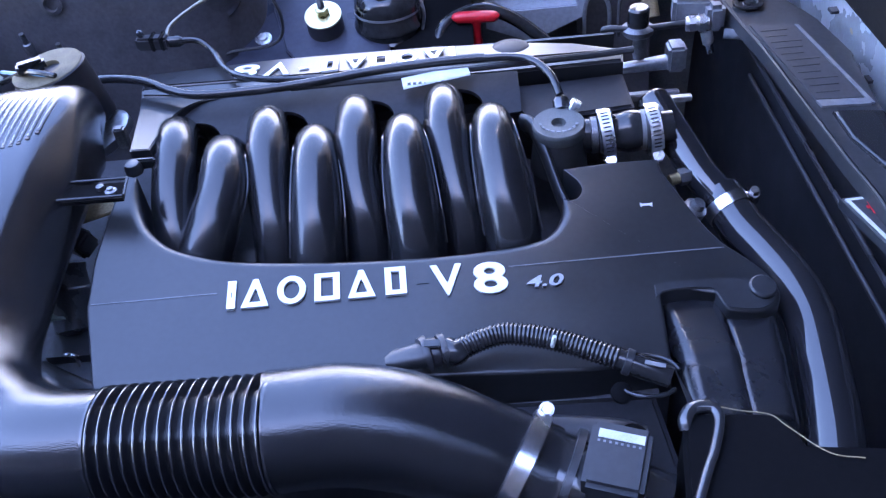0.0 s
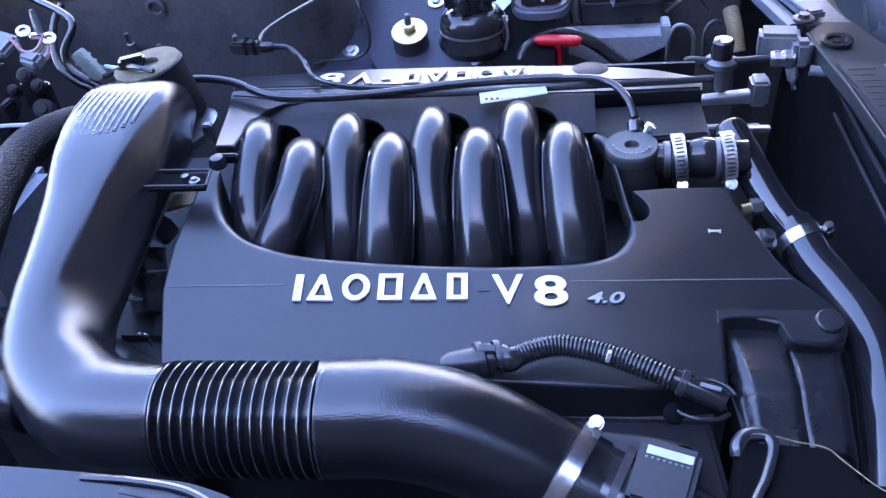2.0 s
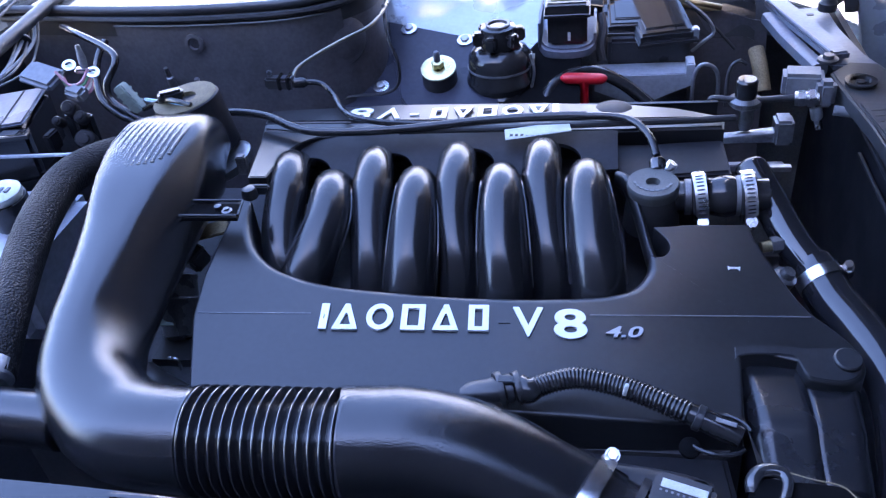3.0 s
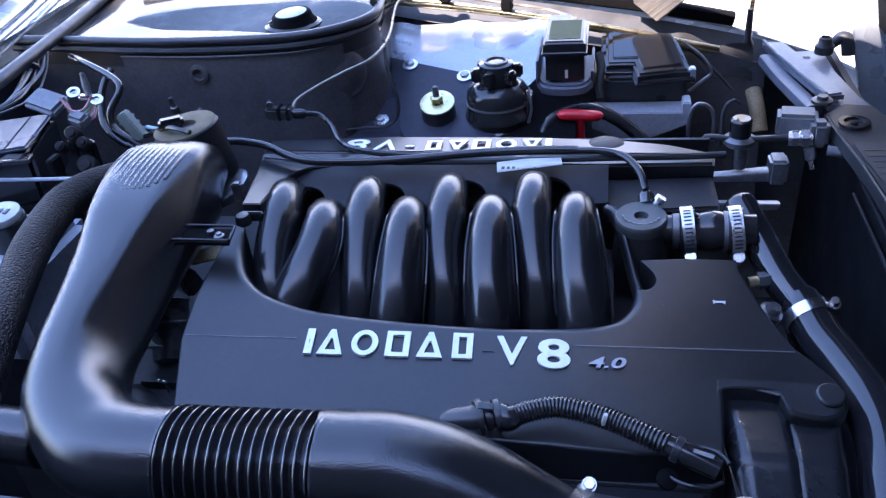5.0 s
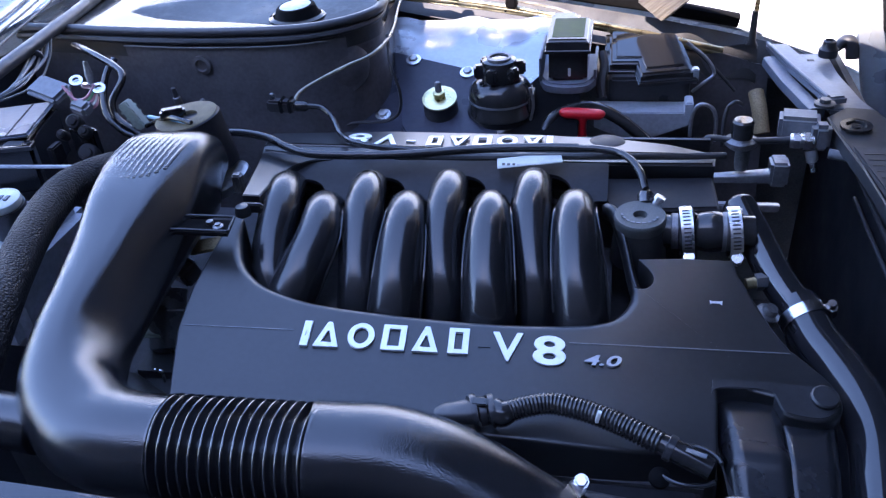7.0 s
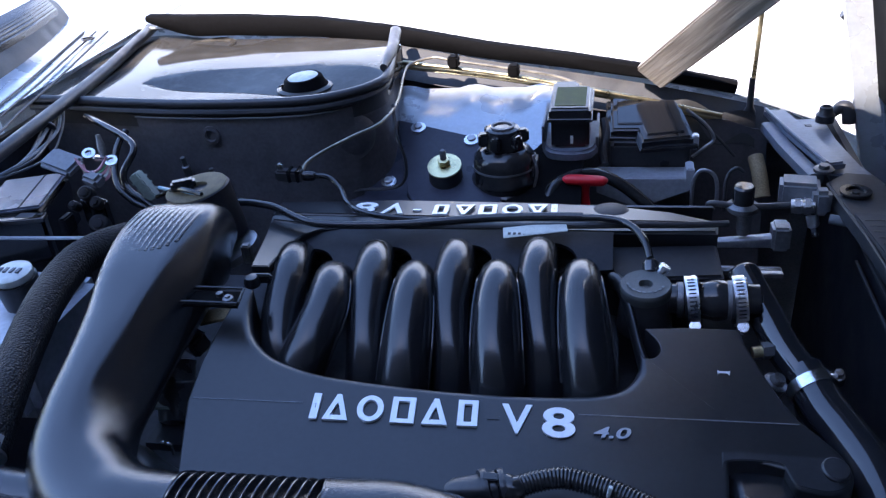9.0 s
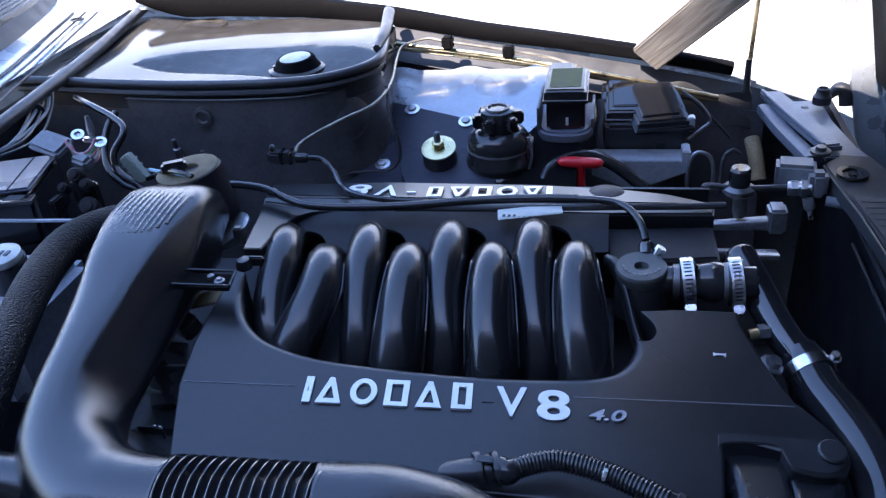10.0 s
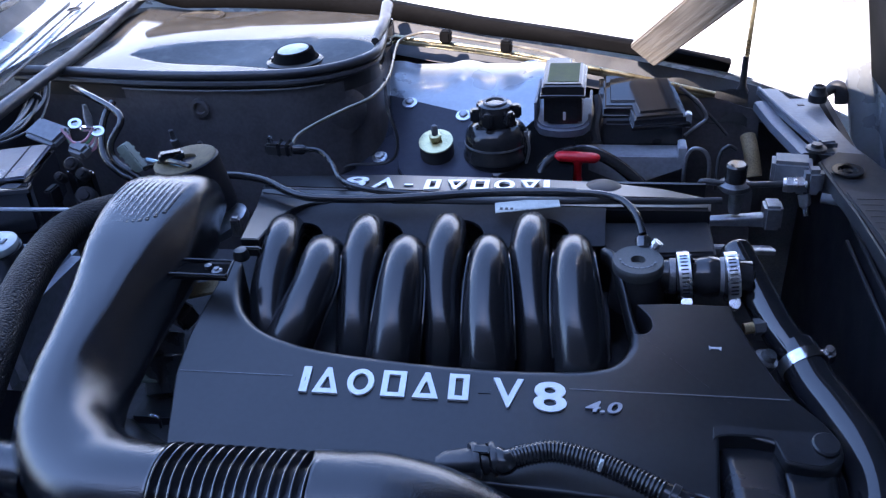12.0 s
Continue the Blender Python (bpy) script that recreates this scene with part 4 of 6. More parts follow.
def filler():
    t = thing("oil_filler", (0.167, 0.204, 0.86), "round dark grey oil filler cap on its black neck", "oil filler")
    c = (0.167, 0.204, 0.889)
    cap = part("cap", lathe([(0.0265, -0.012), (0.0272, -0.004), (0.0272, -0.001), (0.0258, 0.001), (0.0075, 0.001), (0.0065, -0.006), (0, -0.006)], c, (0, -0.06, 1), 40), CAPGREY, t, "dark grey cap with a hexagonal socket")
    for k in range(9):
        a = 0.4 + k * 0.32
        q = (c[0] + 0.019 * math.cos(a), c[1] - 0.019 * math.sin(a), c[2] + 0.0022)
        part("text_bar", moved(box((-0.002, -0.0012, -0.0004), (0.002, 0.0012, 0.0004), 0), Matrix.Translation(q) @ Matrix.Rotation(-a + math.pi / 2, 4, "Z")), GREYP, cap)
    part("neck", tube([(0.167, 0.205, 0.835), (0.167, 0.205, 0.865), (0.167, 0.204, 0.882)], [0.03, 0.027, 0.023], 24, 4), RUBBER, t)
    return t


filler()
pipe = thing("thermostat_hose", (0.24, 0.21, 0.86), "short black rubber hose stub between two steel clamps", "coolant hose")
stub_axis = (1, -0.03, 0.04)
part("stub", lathe([(0.0175, 0), (0.0180, 0.030), (0.0180, 0.0355), (0.0255, 0.0370), (0.0258, 0.0500), (0.0205, 0.0520), (0.0195, 0.0545), (0.0205, 0.0585), (0.0217, 0.0640), (0.0222, 0.0700), (0.0215, 0.0755), (0.0200, 0.0800), (0.0200, 0.0835), (0.0255, 0.0850), (0.0255, 0.0985), (0.0180, 0.1000), (0.0175, 0.112)], (0.1720, 0.2115, 0.8655), stub_axis, 40), GLOSS, pipe, "", 50)
part("ferrule", lathe([(0.0182, 0.028), (0.0192, 0.029), (0.0192, 0.0350), (0.0182, 0.0355)], (0.1720, 0.2115, 0.8655), stub_axis, 32), DULLMETAL, pipe, "dull metal pipe end")
part("ferrule", lathe([(0.0202, 0.0795), (0.0210, 0.080), (0.0210, 0.0838), (0.0202, 0.084)], (0.1720, 0.2115, 0.8655), stub_axis, 32), DULLMETAL, pipe, "dull metal pipe end")
worm_clamp((0.2155, 0.2102, 0.8672), (1, 0.05, 0.10), 0.0260, 0.0125, (0, -0.85, -0.75))
worm_clamp((0.2635, 0.2088, 0.8692), (1, 0.05, 0.10), 0.0260, 0.0125, (0, -0.85, -0.75))

hose = thing("radiator_hose", (0.34, 0.1, 0.8), "thick black rubber radiator hose curving down beside the engine", "radiator hose")
part("upper_pipe", tube([(0.2700, 0.256, 0.8785), (0.2716, 0.252, 0.8765), (0.2765, 0.2400, 0.871), (0.2900, 0.2066, 0.8555), (0.3050, 0.1715, 0.838), (0.3210, 0.145, 0.8245)], [0.014, 0.0170, 0.0178, 0.0178, 0.0178, 0.0178], 24, 6), HOSE, hose)
part("inlet", tube([(0.262, 0.2095, 0.871), (0.270, 0.211, 0.870), (0.278, 0.214, 0.866)], 0.0165, 20, 5), GLOSS, hose)
part("lower_hose", tube([(0.3215, 0.152, 0.826), (0.3285, 0.135, 0.8185), (0.3365, 0.108, 0.811), (0.3500, 0.0781, 0.8055), (0.3640, 0.0387, 0.799), (0.3705, -0.0006, 0.790), (0.3665, -0.0494, 0.780), (0.357, -0.12, 0.762), (0.335, -0.18, 0.74)], [0.0205, 0.0222, 0.0228, 0.023, 0.0235, 0.0235, 0.0235, 0.0235, 0.0235], 24, 8), HOSE, hose)
worm_clamp((0.3290, 0.1335, 0.8178), (0.34, -0.86, -0.30), 0.0230, 0.012, (0.9, 0.3, 0.25), False)
part("flat_stay", box((0.262, 0.256, 0.868), (0.315, 0.264, 0.874), 0.001), ALLOY, thing("pipe_stay", (0.29, 0.26, 0.87), "flat dull alloy stay behind the pipe end", "stay"))


# ---- intake duct ----
def duct():
    t = thing("air_intake_duct", (-0.25, -0.05, 0.85), "black grained plastic air intake duct with a ribbed end", "intake duct")
    st = [(-0.370, 0.240, 0.893, 0.048, 0.043), (-0.3695, 0.230, 0.911, 0.0525, 0.051), (-0.3665, 0.19, 0.918, 0.055, 0.05), (-0.3565, 0.13, 0.916, 0.0555, 0.046), (-0.346, 0.065, 0.905, 0.051, 0.043), (-0.339, 0.0, 0.893, 0.047, 0.042), (-0.336, -0.05, 0.882, 0.0455, 0.042), (-0.322, -0.098, 0.873, 0.046, 0.042), (-0.288, -0.132, 0.868, 0.045, 0.042), (-0.252, -0.145, 0.867, 0.0435, 0.043), (-0.203, -0.147, 0.867, 0.043, 0.043)]
    power = (4.0, 5.0, 5.4, 4.8, 4.0, 3.5, 3.0, 2.5, 2.2, 2.1, 2.0)
    lean = (0.0, 0.0, 0.05, 0.52, 0.95, 1.0, 0.75, 0.32, 0.05, 0.0, 0.0)
    crease = (0.6, 0.6, 0.60, 0.48, 0.24, 0.04, -0.02, 0.04, 0.2, 0.4, 0.5)
    skin = [tuple(q) for q in smooth_path([(*a, b, c, e) for a, b, c, e in zip(st, power, lean, crease)], 9)]
    part("elbow", blended(skin), DUCT, t, "", 100)

    def crown(x, y):
        """Upper face of the ribbed end."""
        near = sorted(skin, key=lambda q: abs(q[1] - y))[:2]
        f = (y - near[0][1]) / (near[1][1] - near[0][1])
        cx, _, cz, w, h, p, le, cr = (m + (n - m) * f for m, n in zip(near[0], near[1]))
        u = (x - cx) / w
        top = (1 - min(0.999, abs(u)) ** p) ** (1 / p)
        top -= shoulder(u, le, cr) * (top + 0.6) / 1.6
        return cz + h * top
    for k in range(12):
        x = -0.407 + 0.0069 * k
        d = max(0.03, 1 - (abs(x + 0.367) / 0.046) ** 2)
        y1 = 0.172 - 0.040 * math.sqrt(d) + 0.25 * max(0, x + 0.345)
        ys = np.linspace(0.226, y1, 9)
        r = part("rib", sweep([(x, y, crown(x, y) - 0.0002, 0.0021, 0.0011) for y in ys], 10), DUCT, t)
        part("notch", box((x - 0.0019, y1 - 0.004, crown(x, y1) - 0.0016), (x + 0.0019, y1 - 0.0012, crown(x, y1) + 0.0004), 0), INK, r)
    # bellows
    prof = []
    n, length = 15, 0.131
    for k in range(n):
        a = (k + 0.5) / n * length
        prof += [(0.035, a - 0.0034), (0.035, a - 0.0012), (0.0438, a - 0.0010), (0.0447, a - 0.0008), (0.0451, a), (0.0447, a + 0.0008), (0.0438, a + 0.0010), (0.035, a + 0.0012)]
    part("bellows", lathe([(0.0, 0.0), (0.0445, 0.0), (0.0445, 0.002)] + prof + [(0.0445, length - 0.002), (0.0445, length), (0.0, length)], (-0.207, -0.147, 0.867), (1, 0.01, 0.012), 56), BELLOWS, t, "corrugated black rubber bellows", 50)
    st = [(-0.0835, -0.1455, 0.869, 0.0438, 0.0438), (-0.06, -0.142, 0.867, 0.0435, 0.0435), (-0.03, -0.138, 0.863, 0.044, 0.044), (0.008, -0.138, 0.853, 0.044, 0.044), (0.040, -0.141, 0.840, 0.043, 0.043), (0.065, -0.145, 0.829, 0.041, 0.041), (0.085, -0.147, 0.819, 0.0395, 0.0395), (0.118, -0.156, 0.806, 0.0388, 0.0388)]
    neck = part("neck", sweep([tuple(q) for q in smooth_path(st, 7)], 40, power=2.3), DUCT, t, "", 50)
    part("lip", tube([(0.086, -0.1435, 0.8165), (0.092, -0.146, 0.815)], 0.0405, 36), DUCT, neck)
    part("bracket", plate([(-0.318, 0.124), (-0.254, 0.124), (-0.249, 0.096), (-0.31, 0.096)], lambda x, y: 0.917, 0.003, 0.001), STRIP, t, "black channel-shaped mounting bracket")
    for a, b in (((-0.318, 0.124), (-0.252, 0.1235)), ((-0.312, 0.096), (-0.248, 0.0955)), ((-0.2515, 0.123), (-0.2475, 0.096))):
        part("bracket_lip", tube([(*a, 0.921), (*b, 0.921)], 0.0016, 8), GLOSS, t)
    part("bracket_screw", lathe([(0.006, 0), (0.006, 0.003), (0.003, 0.004), (0.003, 0.006), (0, 0.006)], (-0.264, 0.108, 0.916), seg=8), DULLMETAL, t)
    part("bracket_screw", lathe([(0.004, 0), (0.004, 0.004), (0, 0.005)], (-0.276, 0.114, 0.917), seg=8), DULLMETAL, t)
    return t


duct()
worm_clamp((0.099, -0.1495, 0.8130), (0.862, -0.395, -0.320), 0.0440, 0.013, (0.3, 0.7, 0.5), False)
maf = thing("airflow_sensor", (0.15, -0.2, 0.83), "black airflow sensor housing with a small paper label", "airflow sensor")
part("tube", tube([(0.11, -0.152, 0.809), (0.145, -0.166, 0.800), (0.20, -0.188, 0.788)], 0.037, 28, 4), BELLOWS, maf)
part("flange", lathe([(0.037, 0), (0.044, 0), (0.044, 0.006), (0.037, 0.006)], (0.130, -0.160, 0.804), (0.90, -0.36, -0.22), 32), RUBBER, maf)
maf_box = box((-0.022, -0.027, -0.03), (0.022, 0.027, 0.012), 0.004)
mm = Matrix.Translation((0.169, -0.172, 0.842)) @ Matrix.Rotation(-0.32, 4, "Z") @ Matrix.Rotation(0.1, 4, "X")
head = part("electronics_box", moved(maf_box, mm), PADGREY, maf)
part("paper_label", moved(box((-0.016, 0.012, 0.012), (0.017, 0.019, 0.0126), 0), mm), PAPER, head, "small worn paper label")
for k in range(8):
    part("text_bar", moved(box((-0.016 + 0.0042 * k, 0.0085, 0.012), (-0.0142 + 0.0042 * k, 0.0102, 0.0125), 0), mm), GREYP, head)
# ---- engine: near side loom and front cover ----
def loom():
    t = thing("wiring_loom", (0.1, -0.06, 0.84), "corrugated black wiring conduit with plugs at both ends", "wiring conduit")
    line = [(0.051, -0.067, 0.853), (0.071, -0.056, 0.854), (0.094, -0.050, 0.855), (0.118, -0.054, 0.855), (0.140, -0.061, 0.854), (0.162, -0.071, 0.853), (0.185, -0.082, 0.851)]
    st = smooth_path([(*p, 0.0105, 0.0105) for p in line], 28)
    full = []
    for k, q in enumerate(st):
        r = (0.0086, 0.0098, 0.0098, 0.0086)[k % 4]
        full.append((q[0], q[1], q[2], r, r))
    part("conduit", sweep(full, 18), GLOSS, t, "", 80)
    part("tie", moved(box((-0.0015, -0.002, -0.006), (0.0015, 0.002, 0.006), 0.0006), Matrix.Translation((0.134, -0.0685, 0.862)) @ Matrix.Rotation(0.2, 4, "Y")), WHITE, t, "white cable tie tail")
    p = part("plug", sweep([(-0.003, -0.069, 0.851, 0.004, 0.003), (0.004, -0.068, 0.852, 0.0085, 0.006), (0.024, -0.066, 0.853, 0.0105, 0.008), (0.030, -0.065, 0.853, 0.0105, 0.008)], 16, power=3.2), RUBBER, t, "grey-black plug nose")
    for x, y, w, r in ((0.031, -0.0655, 0.004, 0.0148), (0.0375, -0.0640, 0.006, 0.0120), (0.0455, -0.0625, 0.0035, 0.0140)):
        part("collar", sweep([(x - w / 2, y - w * 0.1, 0.853, r * 0.96, r * 0.86), (x - w / 3, y, 0.853, r, r * 0.9), (x + w / 3, y + w * 0.1, 0.8535, r, r * 0.9), (x + w / 2, y + w * 0.15, 0.8535, r * 0.96, r * 0.86)], 18, power=3.0), RUBBER, p)
    part("latch", box((0.029, -0.070, 0.864), (0.043, -0.061, 0.867), 0.001), GLOSS, p)
    part("sleeve", tube([(0.047, -0.0625, 0.8535), (0.054, -0.0655, 0.8535), (0.060, -0.0625, 0.8540)], [0.0115, 0.0112, 0.0098], 18, 4), GLOSS, p)
    q = part("plug", tube([(0.184, -0.0815, 0.851), (0.200, -0.088, 0.848), (0.222, -0.096, 0.842)], [0.009, 0.0095, 0.0088], 18, 5), GLOSS, t)
    part("collar", lathe([(0.0090, 0), (0.0108, 0.001), (0.0108, 0.006), (0.0090, 0.007)], (0.188, -0.083, 0.850), (0.9, -0.35, -0.2), 20), RUBBER, q)
    part("tag", moved(box((-0.008, -0.002, 0), (0.008, 0.002, 0.001), 0), Matrix.Translation((0.210, -0.094, 0.856)) @ Matrix.Rotation(-0.35, 4, "Z")), GREYP, q)
    for s in (0.0, 3.3):
        part("ring", tube([(0.206 + 0.026 * math.cos(a2 + s), -0.090 + 0.021 * math.sin(a2 + s), 0.838) for a2 in np.linspace(0.2, 2.2, 9)], 0.0020, 8, 3), GLOSS, q)
    part("end_disc", lathe([(0.007, 0), (0.0085, 0.002), (0.0085, 0.006), (0.004, 0.008), (0, 0.008)], (0.183, -0.102, 0.832), (0.1, -0.4, 1), 18), STRIP, q)
    return t


loom()
rail = thing("fuel_rail", (0.1, -0.11, 0.79), "dull black pipe below the engine cover", "pipe")
part("rail", tube([(0.0, -0.10, 0.80), (0.08, -0.105, 0.80), (0.17, -0.112, 0.795), (0.2, -0.118, 0.79)], 0.014, 14, 5), RUBBER, rail)
part("end", lathe([(0.010, 0), (0.0125, 0.002), (0.0125, 0.006), (0.009, 0.007), (0.008, 0.005), (0, 0.005)], (0.19, -0.125, 0.802), (0.2, -0.3, 1), 20), STRIP, rail)
part("ledge", plate([(0.02, -0.068), (0.22, -0.068), (0.23, -0.15), (0.05, -0.16)], lambda x, y: 0.785 + 0.1 * (y + 0.1), 0.02, 0.006), SATINBLACK, rail)


def timing_cover():
    t = thing("timing_cover", (0.28, -0.05, 0.78), "black plastic front engine cover with a stepped front", "timing cover")
    line = [tuple(q) for q in smooth_path([(0.034, 0.8150), (0.0, 0.8135), (-0.044, 0.8125), (-0.0535, 0.8105), (-0.0605, 0.8060), (-0.074, 0.7992), (-0.090, 0.7915), (-0.098, 0.782), (-0.101, 0.75), (-0.102, 0.70)], 5)]

    def block(rows, a, b, drop, roll):
        """A rounded block between two shares of the width, its sides rolled over."""
        m = len(rows) - 1

        def f(u, v):
            y, z = rows[min(m, round(v * m))]
            x0 = float(np.interp(y, [-0.10, -0.055, 0.016], [0.2475, 0.2440, 0.2335]))
            x1 = float(np.interp(y, [-0.10, -0.055, 0.016], [0.3290, 0.3275, 0.3350]))
            x0, x1 = x0 + (x1 - x0) * a, x0 + (x1 - x0) * b
            x = x0 + (x1 - x0) * u
            left, right = max(0.0, 1 - (x - x0) / roll), max(0.0, 1 - (x1 - x) / 0.009)
            fall = roll * 1.2 * (1 - math.sqrt(max(0.0, 1 - left * left))) + 0.012 * (1 - math.sqrt(max(0.0, 1 - right * right)))
            return (x, y - 0.4 * fall, z - drop - fall)
        return shell(f, 60, m, 0.004)
    part("front", block(line, 0, 0.56, 0.0, 0.012), TIMING, t, "", 70)
    part("front", block([q for q in line if q[0] < 0.006], 0.55, 1, 0.004, 0.006), TIMING, t, "", 70)
    part("back", shell(lambda u, v: (0.245 + 0.088 * u, 0.03 - 0.125 * v, 0.796 - 0.004 * u - 0.022 * v), 4, 4, 0.004), STRIP, t)
    part("side", shell(lambda u, v: (0.2335 + 0.014 * u, 0.02 - 0.12 * u, 0.806 - 0.12 * v - 0.012 * u), 8, 3, 0.004), COVER, t)
    return t


timing_cover()
pan = thing("pulley_guard", (0.3, -0.16, 0.76), "glossy black guard with a rounded edge over the pulley", "guard")
gout = arc([(0.221, -0.150), (0.227, -0.130), (0.239, -0.124), (0.252, -0.126), (0.297, -0.131), (0.309, -0.157)], 5) + [(0.38, -0.164), (0.38, -0.30), (0.20, -0.30)]
part("guard", plate(gout, lambda x, y: 0.834 + 0.06 * (y + 0.12), 0.07, 0.004, 3), STRIP, pan)
part("rolled_edge", tube([(0.2265, -0.1375, 0.828), (0.2275, -0.1300, 0.832), (0.2340, -0.1222, 0.834), (0.2430, -0.1212, 0.835), (0.2500, -0.1245, 0.835), (0.2514, -0.1354, 0.834), (0.2417, -0.1606, 0.832), (0.2333, -0.1761, 0.831), (0.205, -0.235, 0.828)], [0.0050, 0.0060, 0.0060, 0.0056, 0.0050, 0.0046, 0.0044, 0.0044, 0.0044], 16, 7), BELLOWS, pan, "rounded glossy edge")

fibre = thing("stray_thread", (0.29, -0.125, 0.82), "fine brown thread lying on the guard", "thread")
part("thread", tube([(0.250, -0.1215, 0.836), (0.270, -0.1265, 0.8343), (0.290, -0.1310, 0.8336), (0.300, -0.143, 0.8332), (0.322, -0.166, 0.8318), (0.345, -0.172, 0.8315)], 0.0005, 5, 6), TAN, fibre)
airbox = thing("air_cleaner_box", (-0.25, -0.3, 0.8), "smooth black air cleaner box lid in the near corner", "air cleaner")
air_edge = arc([(-0.42, -0.212), (-0.307, -0.215), (-0.253, -0.217), (-0.2, -0.220), (-0.162, -0.2225), (-0.135, -0.229), (-0.116, -0.237), (-0.095, -0.255), (-0.08, -0.30)], 4)
part("lid", plate(air_edge + [(-0.08, -0.42), (-0.60, -0.42), (-0.60, -0.205)], lambda x, y: 0.9, 0.10, 0.008, 5), AIRLID, airbox)
part("slot", sweep([(-0.198, -0.236, 0.9006, 0.003, 0.0006), (-0.165, -0.240, 0.9006, 0.004, 0.0006), (-0.13, -0.250, 0.9006, 0.003, 0.0006)], 8), INK, airbox, "dark slot")
part("rim", tube([(-0.23, -0.228, 0.8995), (-0.19, -0.230, 0.901), (-0.15, -0.236, 0.901), (-0.12, -0.25, 0.9)], 0.003, 8, 5), AIRLID, airbox)
stub = thing("breather_stub", (-0.38, -0.12, 0.85), "smooth black duct stub beside the intake", "duct stub")
part("stub", tube([(-0.52, -0.125, 0.866), (-0.42, -0.127, 0.864), (-0.34, -0.13, 0.86)], 0.025, 24, 5), DUCT, stub)


# ---- left rear of the bay ----
braid = thing("braided_hose", (-0.46, 0.05, 0.9), "thick black braided hose beside the intake duct", "braided hose")
BR = [(-0.42, 0.262, 0.905), (-0.455, 0.225, 0.918), (-0.478, 0.17, 0.922), (-0.472, 0.10, 0.918), (-0.455, 0.03, 0.910), (-0.435, -0.04, 0.898), (-0.42, -0.10, 0.88)]
part("hose", tube(BR, 0.0205, 24, 8), BRAID, braid)
part("metal_end", lathe([(0.018, 0), (0.021, 0.004), (0.021, 0.02), (0.016, 0.024)], (-0.425, -0.085, 0.887), (0.2, -0.8, -0.3), 20), ALLOY, braid)

egr = thing("vacuum_actuator", (-0.35, 0.25, 0.88), "upright black cylinder with a worn metal top and wires", "actuator")
part("body", lathe([(0.039, 0), (0.040, 0.05), (0.040, 0.058), (0.0405, 0.066), (0.038, 0.068), (0, 0.068)], (-0.362, 0.291, 0.889), (-0.2, -0.01, 1), 32), SATINBLACK, egr)
part("top_disc", lathe([(0.0385, -0.006), (0.0385, 0.003), (0.036, 0.004), (0.014, 0.003), (0.013, -0.004), (0, -0.004)], (-0.3755, 0.2895, 0.9565), (-0.10, -0.06, 1), 32), TARN, egr, "tarnished metal top")
part("hole", lathe([(0.0128, 0), (0.0128, 0.001), (0, 0.001)], (-0.3755, 0.2895, 0.9535), (-0.10, -0.06, 1), 24), INK, egr, "dark open hole")
part("socket", moved(box((-0.016, -0.007, -0.006), (0.014, 0.007, 0.007), 0.003), Matrix.Translation((-0.388, 0.284, 0.965)) @ Matrix.Rotation(0.5, 4, "Z")), RUNNER, egr)
part("wire", tube([(-0.355, 0.262, 0.963), (-0.385, 0.272, 0.965), (-0.41, 0.285, 0.955), (-0.44, 0.30, 0.94)], 0.003, 8, 6), RUNNER, egr)
part("wire", tube([(-0.36, 0.265, 0.958), (-0.40, 0.285, 0.955), (-0.44, 0.31, 0.948)], 0.0025, 6, 6), BLUEWIRE, egr, "blue wire")
part("ring", lathe([(0.034, 0), (0.040, 0.003), (0.040, 0.012), (0.034, 0.014)], (-0.338, 0.270, 0.872), (-0.3, -0.1, 1), 28), ALLOY, egr)
part("clip", box((-0.300, 0.222, 0.89), (-0.288, 0.232, 0.915), 0.002), DULLMETAL, egr)

tb = thing("throttle_linkage", (-0.33, 0.06, 0.8), "cast metal throttle parts between duct and engine cover", "throttle body")
part("body", box((-0.37, 0.0, 0.72), (-0.285, 0.16, 0.79), 0.02), RUBBER, tb)
part("canister", lathe([(0.010, -0.05), (0.020, -0.045), (0.0215, -0.012), (0.0228, -0.010), (0.0228, -0.006), (0.0205, -0.004), (0.0200, 0.014), (0.0212, 0.016), (0.0212, 0.019), (0.014, 0.021), (0, 0.021)], (-0.336, 0.085, 0.825), (-0.12, 0.62, 0.75), 28), CANISTER, tb, "dark grey ribbed canister")
part("nub", lathe([(0.007, 0), (0.007, 0.007), (0.004, 0.009), (0.003, 0.013), (0, 0.013)], (-0.349, 0.108, 0.840), (-0.3, -0.2, 1), 12), DULLMETAL, tb)
wedge_m = Matrix.Translation((-0.335, 0.132, 0.842)) @ Matrix.Rotation(-0.55, 4, "Z") @ Matrix.Rotation(0.35, 4, "X")
part("housing", moved(box((-0.015, -0.012, -0.014), (0.015, 0.012, 0.008), 0.003), wedge_m), CANISTER, tb)
for k in (-1, 1):
    part("edge", moved(tube([(-0.015, -0.012 * k, 0.0085), (0.015, -0.012 * k, 0.0085)], 0.0011, 8), wedge_m), LIGHTGREY, tb, "pale line along the edge")
part("tab", plate([(-0.362, 0.046), (-0.330, 0.048), (-0.336, 0.062), (-0.356, 0.062)], lambda x, y: 0.815, 0.003, 0.001), GREENGREY, tb, "pale grey-green tab")
part("hook", tube([(-0.330, 0.020, 0.792), (-0.324, 0.017, 0.795), (-0.318, 0.017, 0.792), (-0.316, 0.014, 0.782)], 0.0022, 8, 5), ZINC, tb, "bright wire hook")
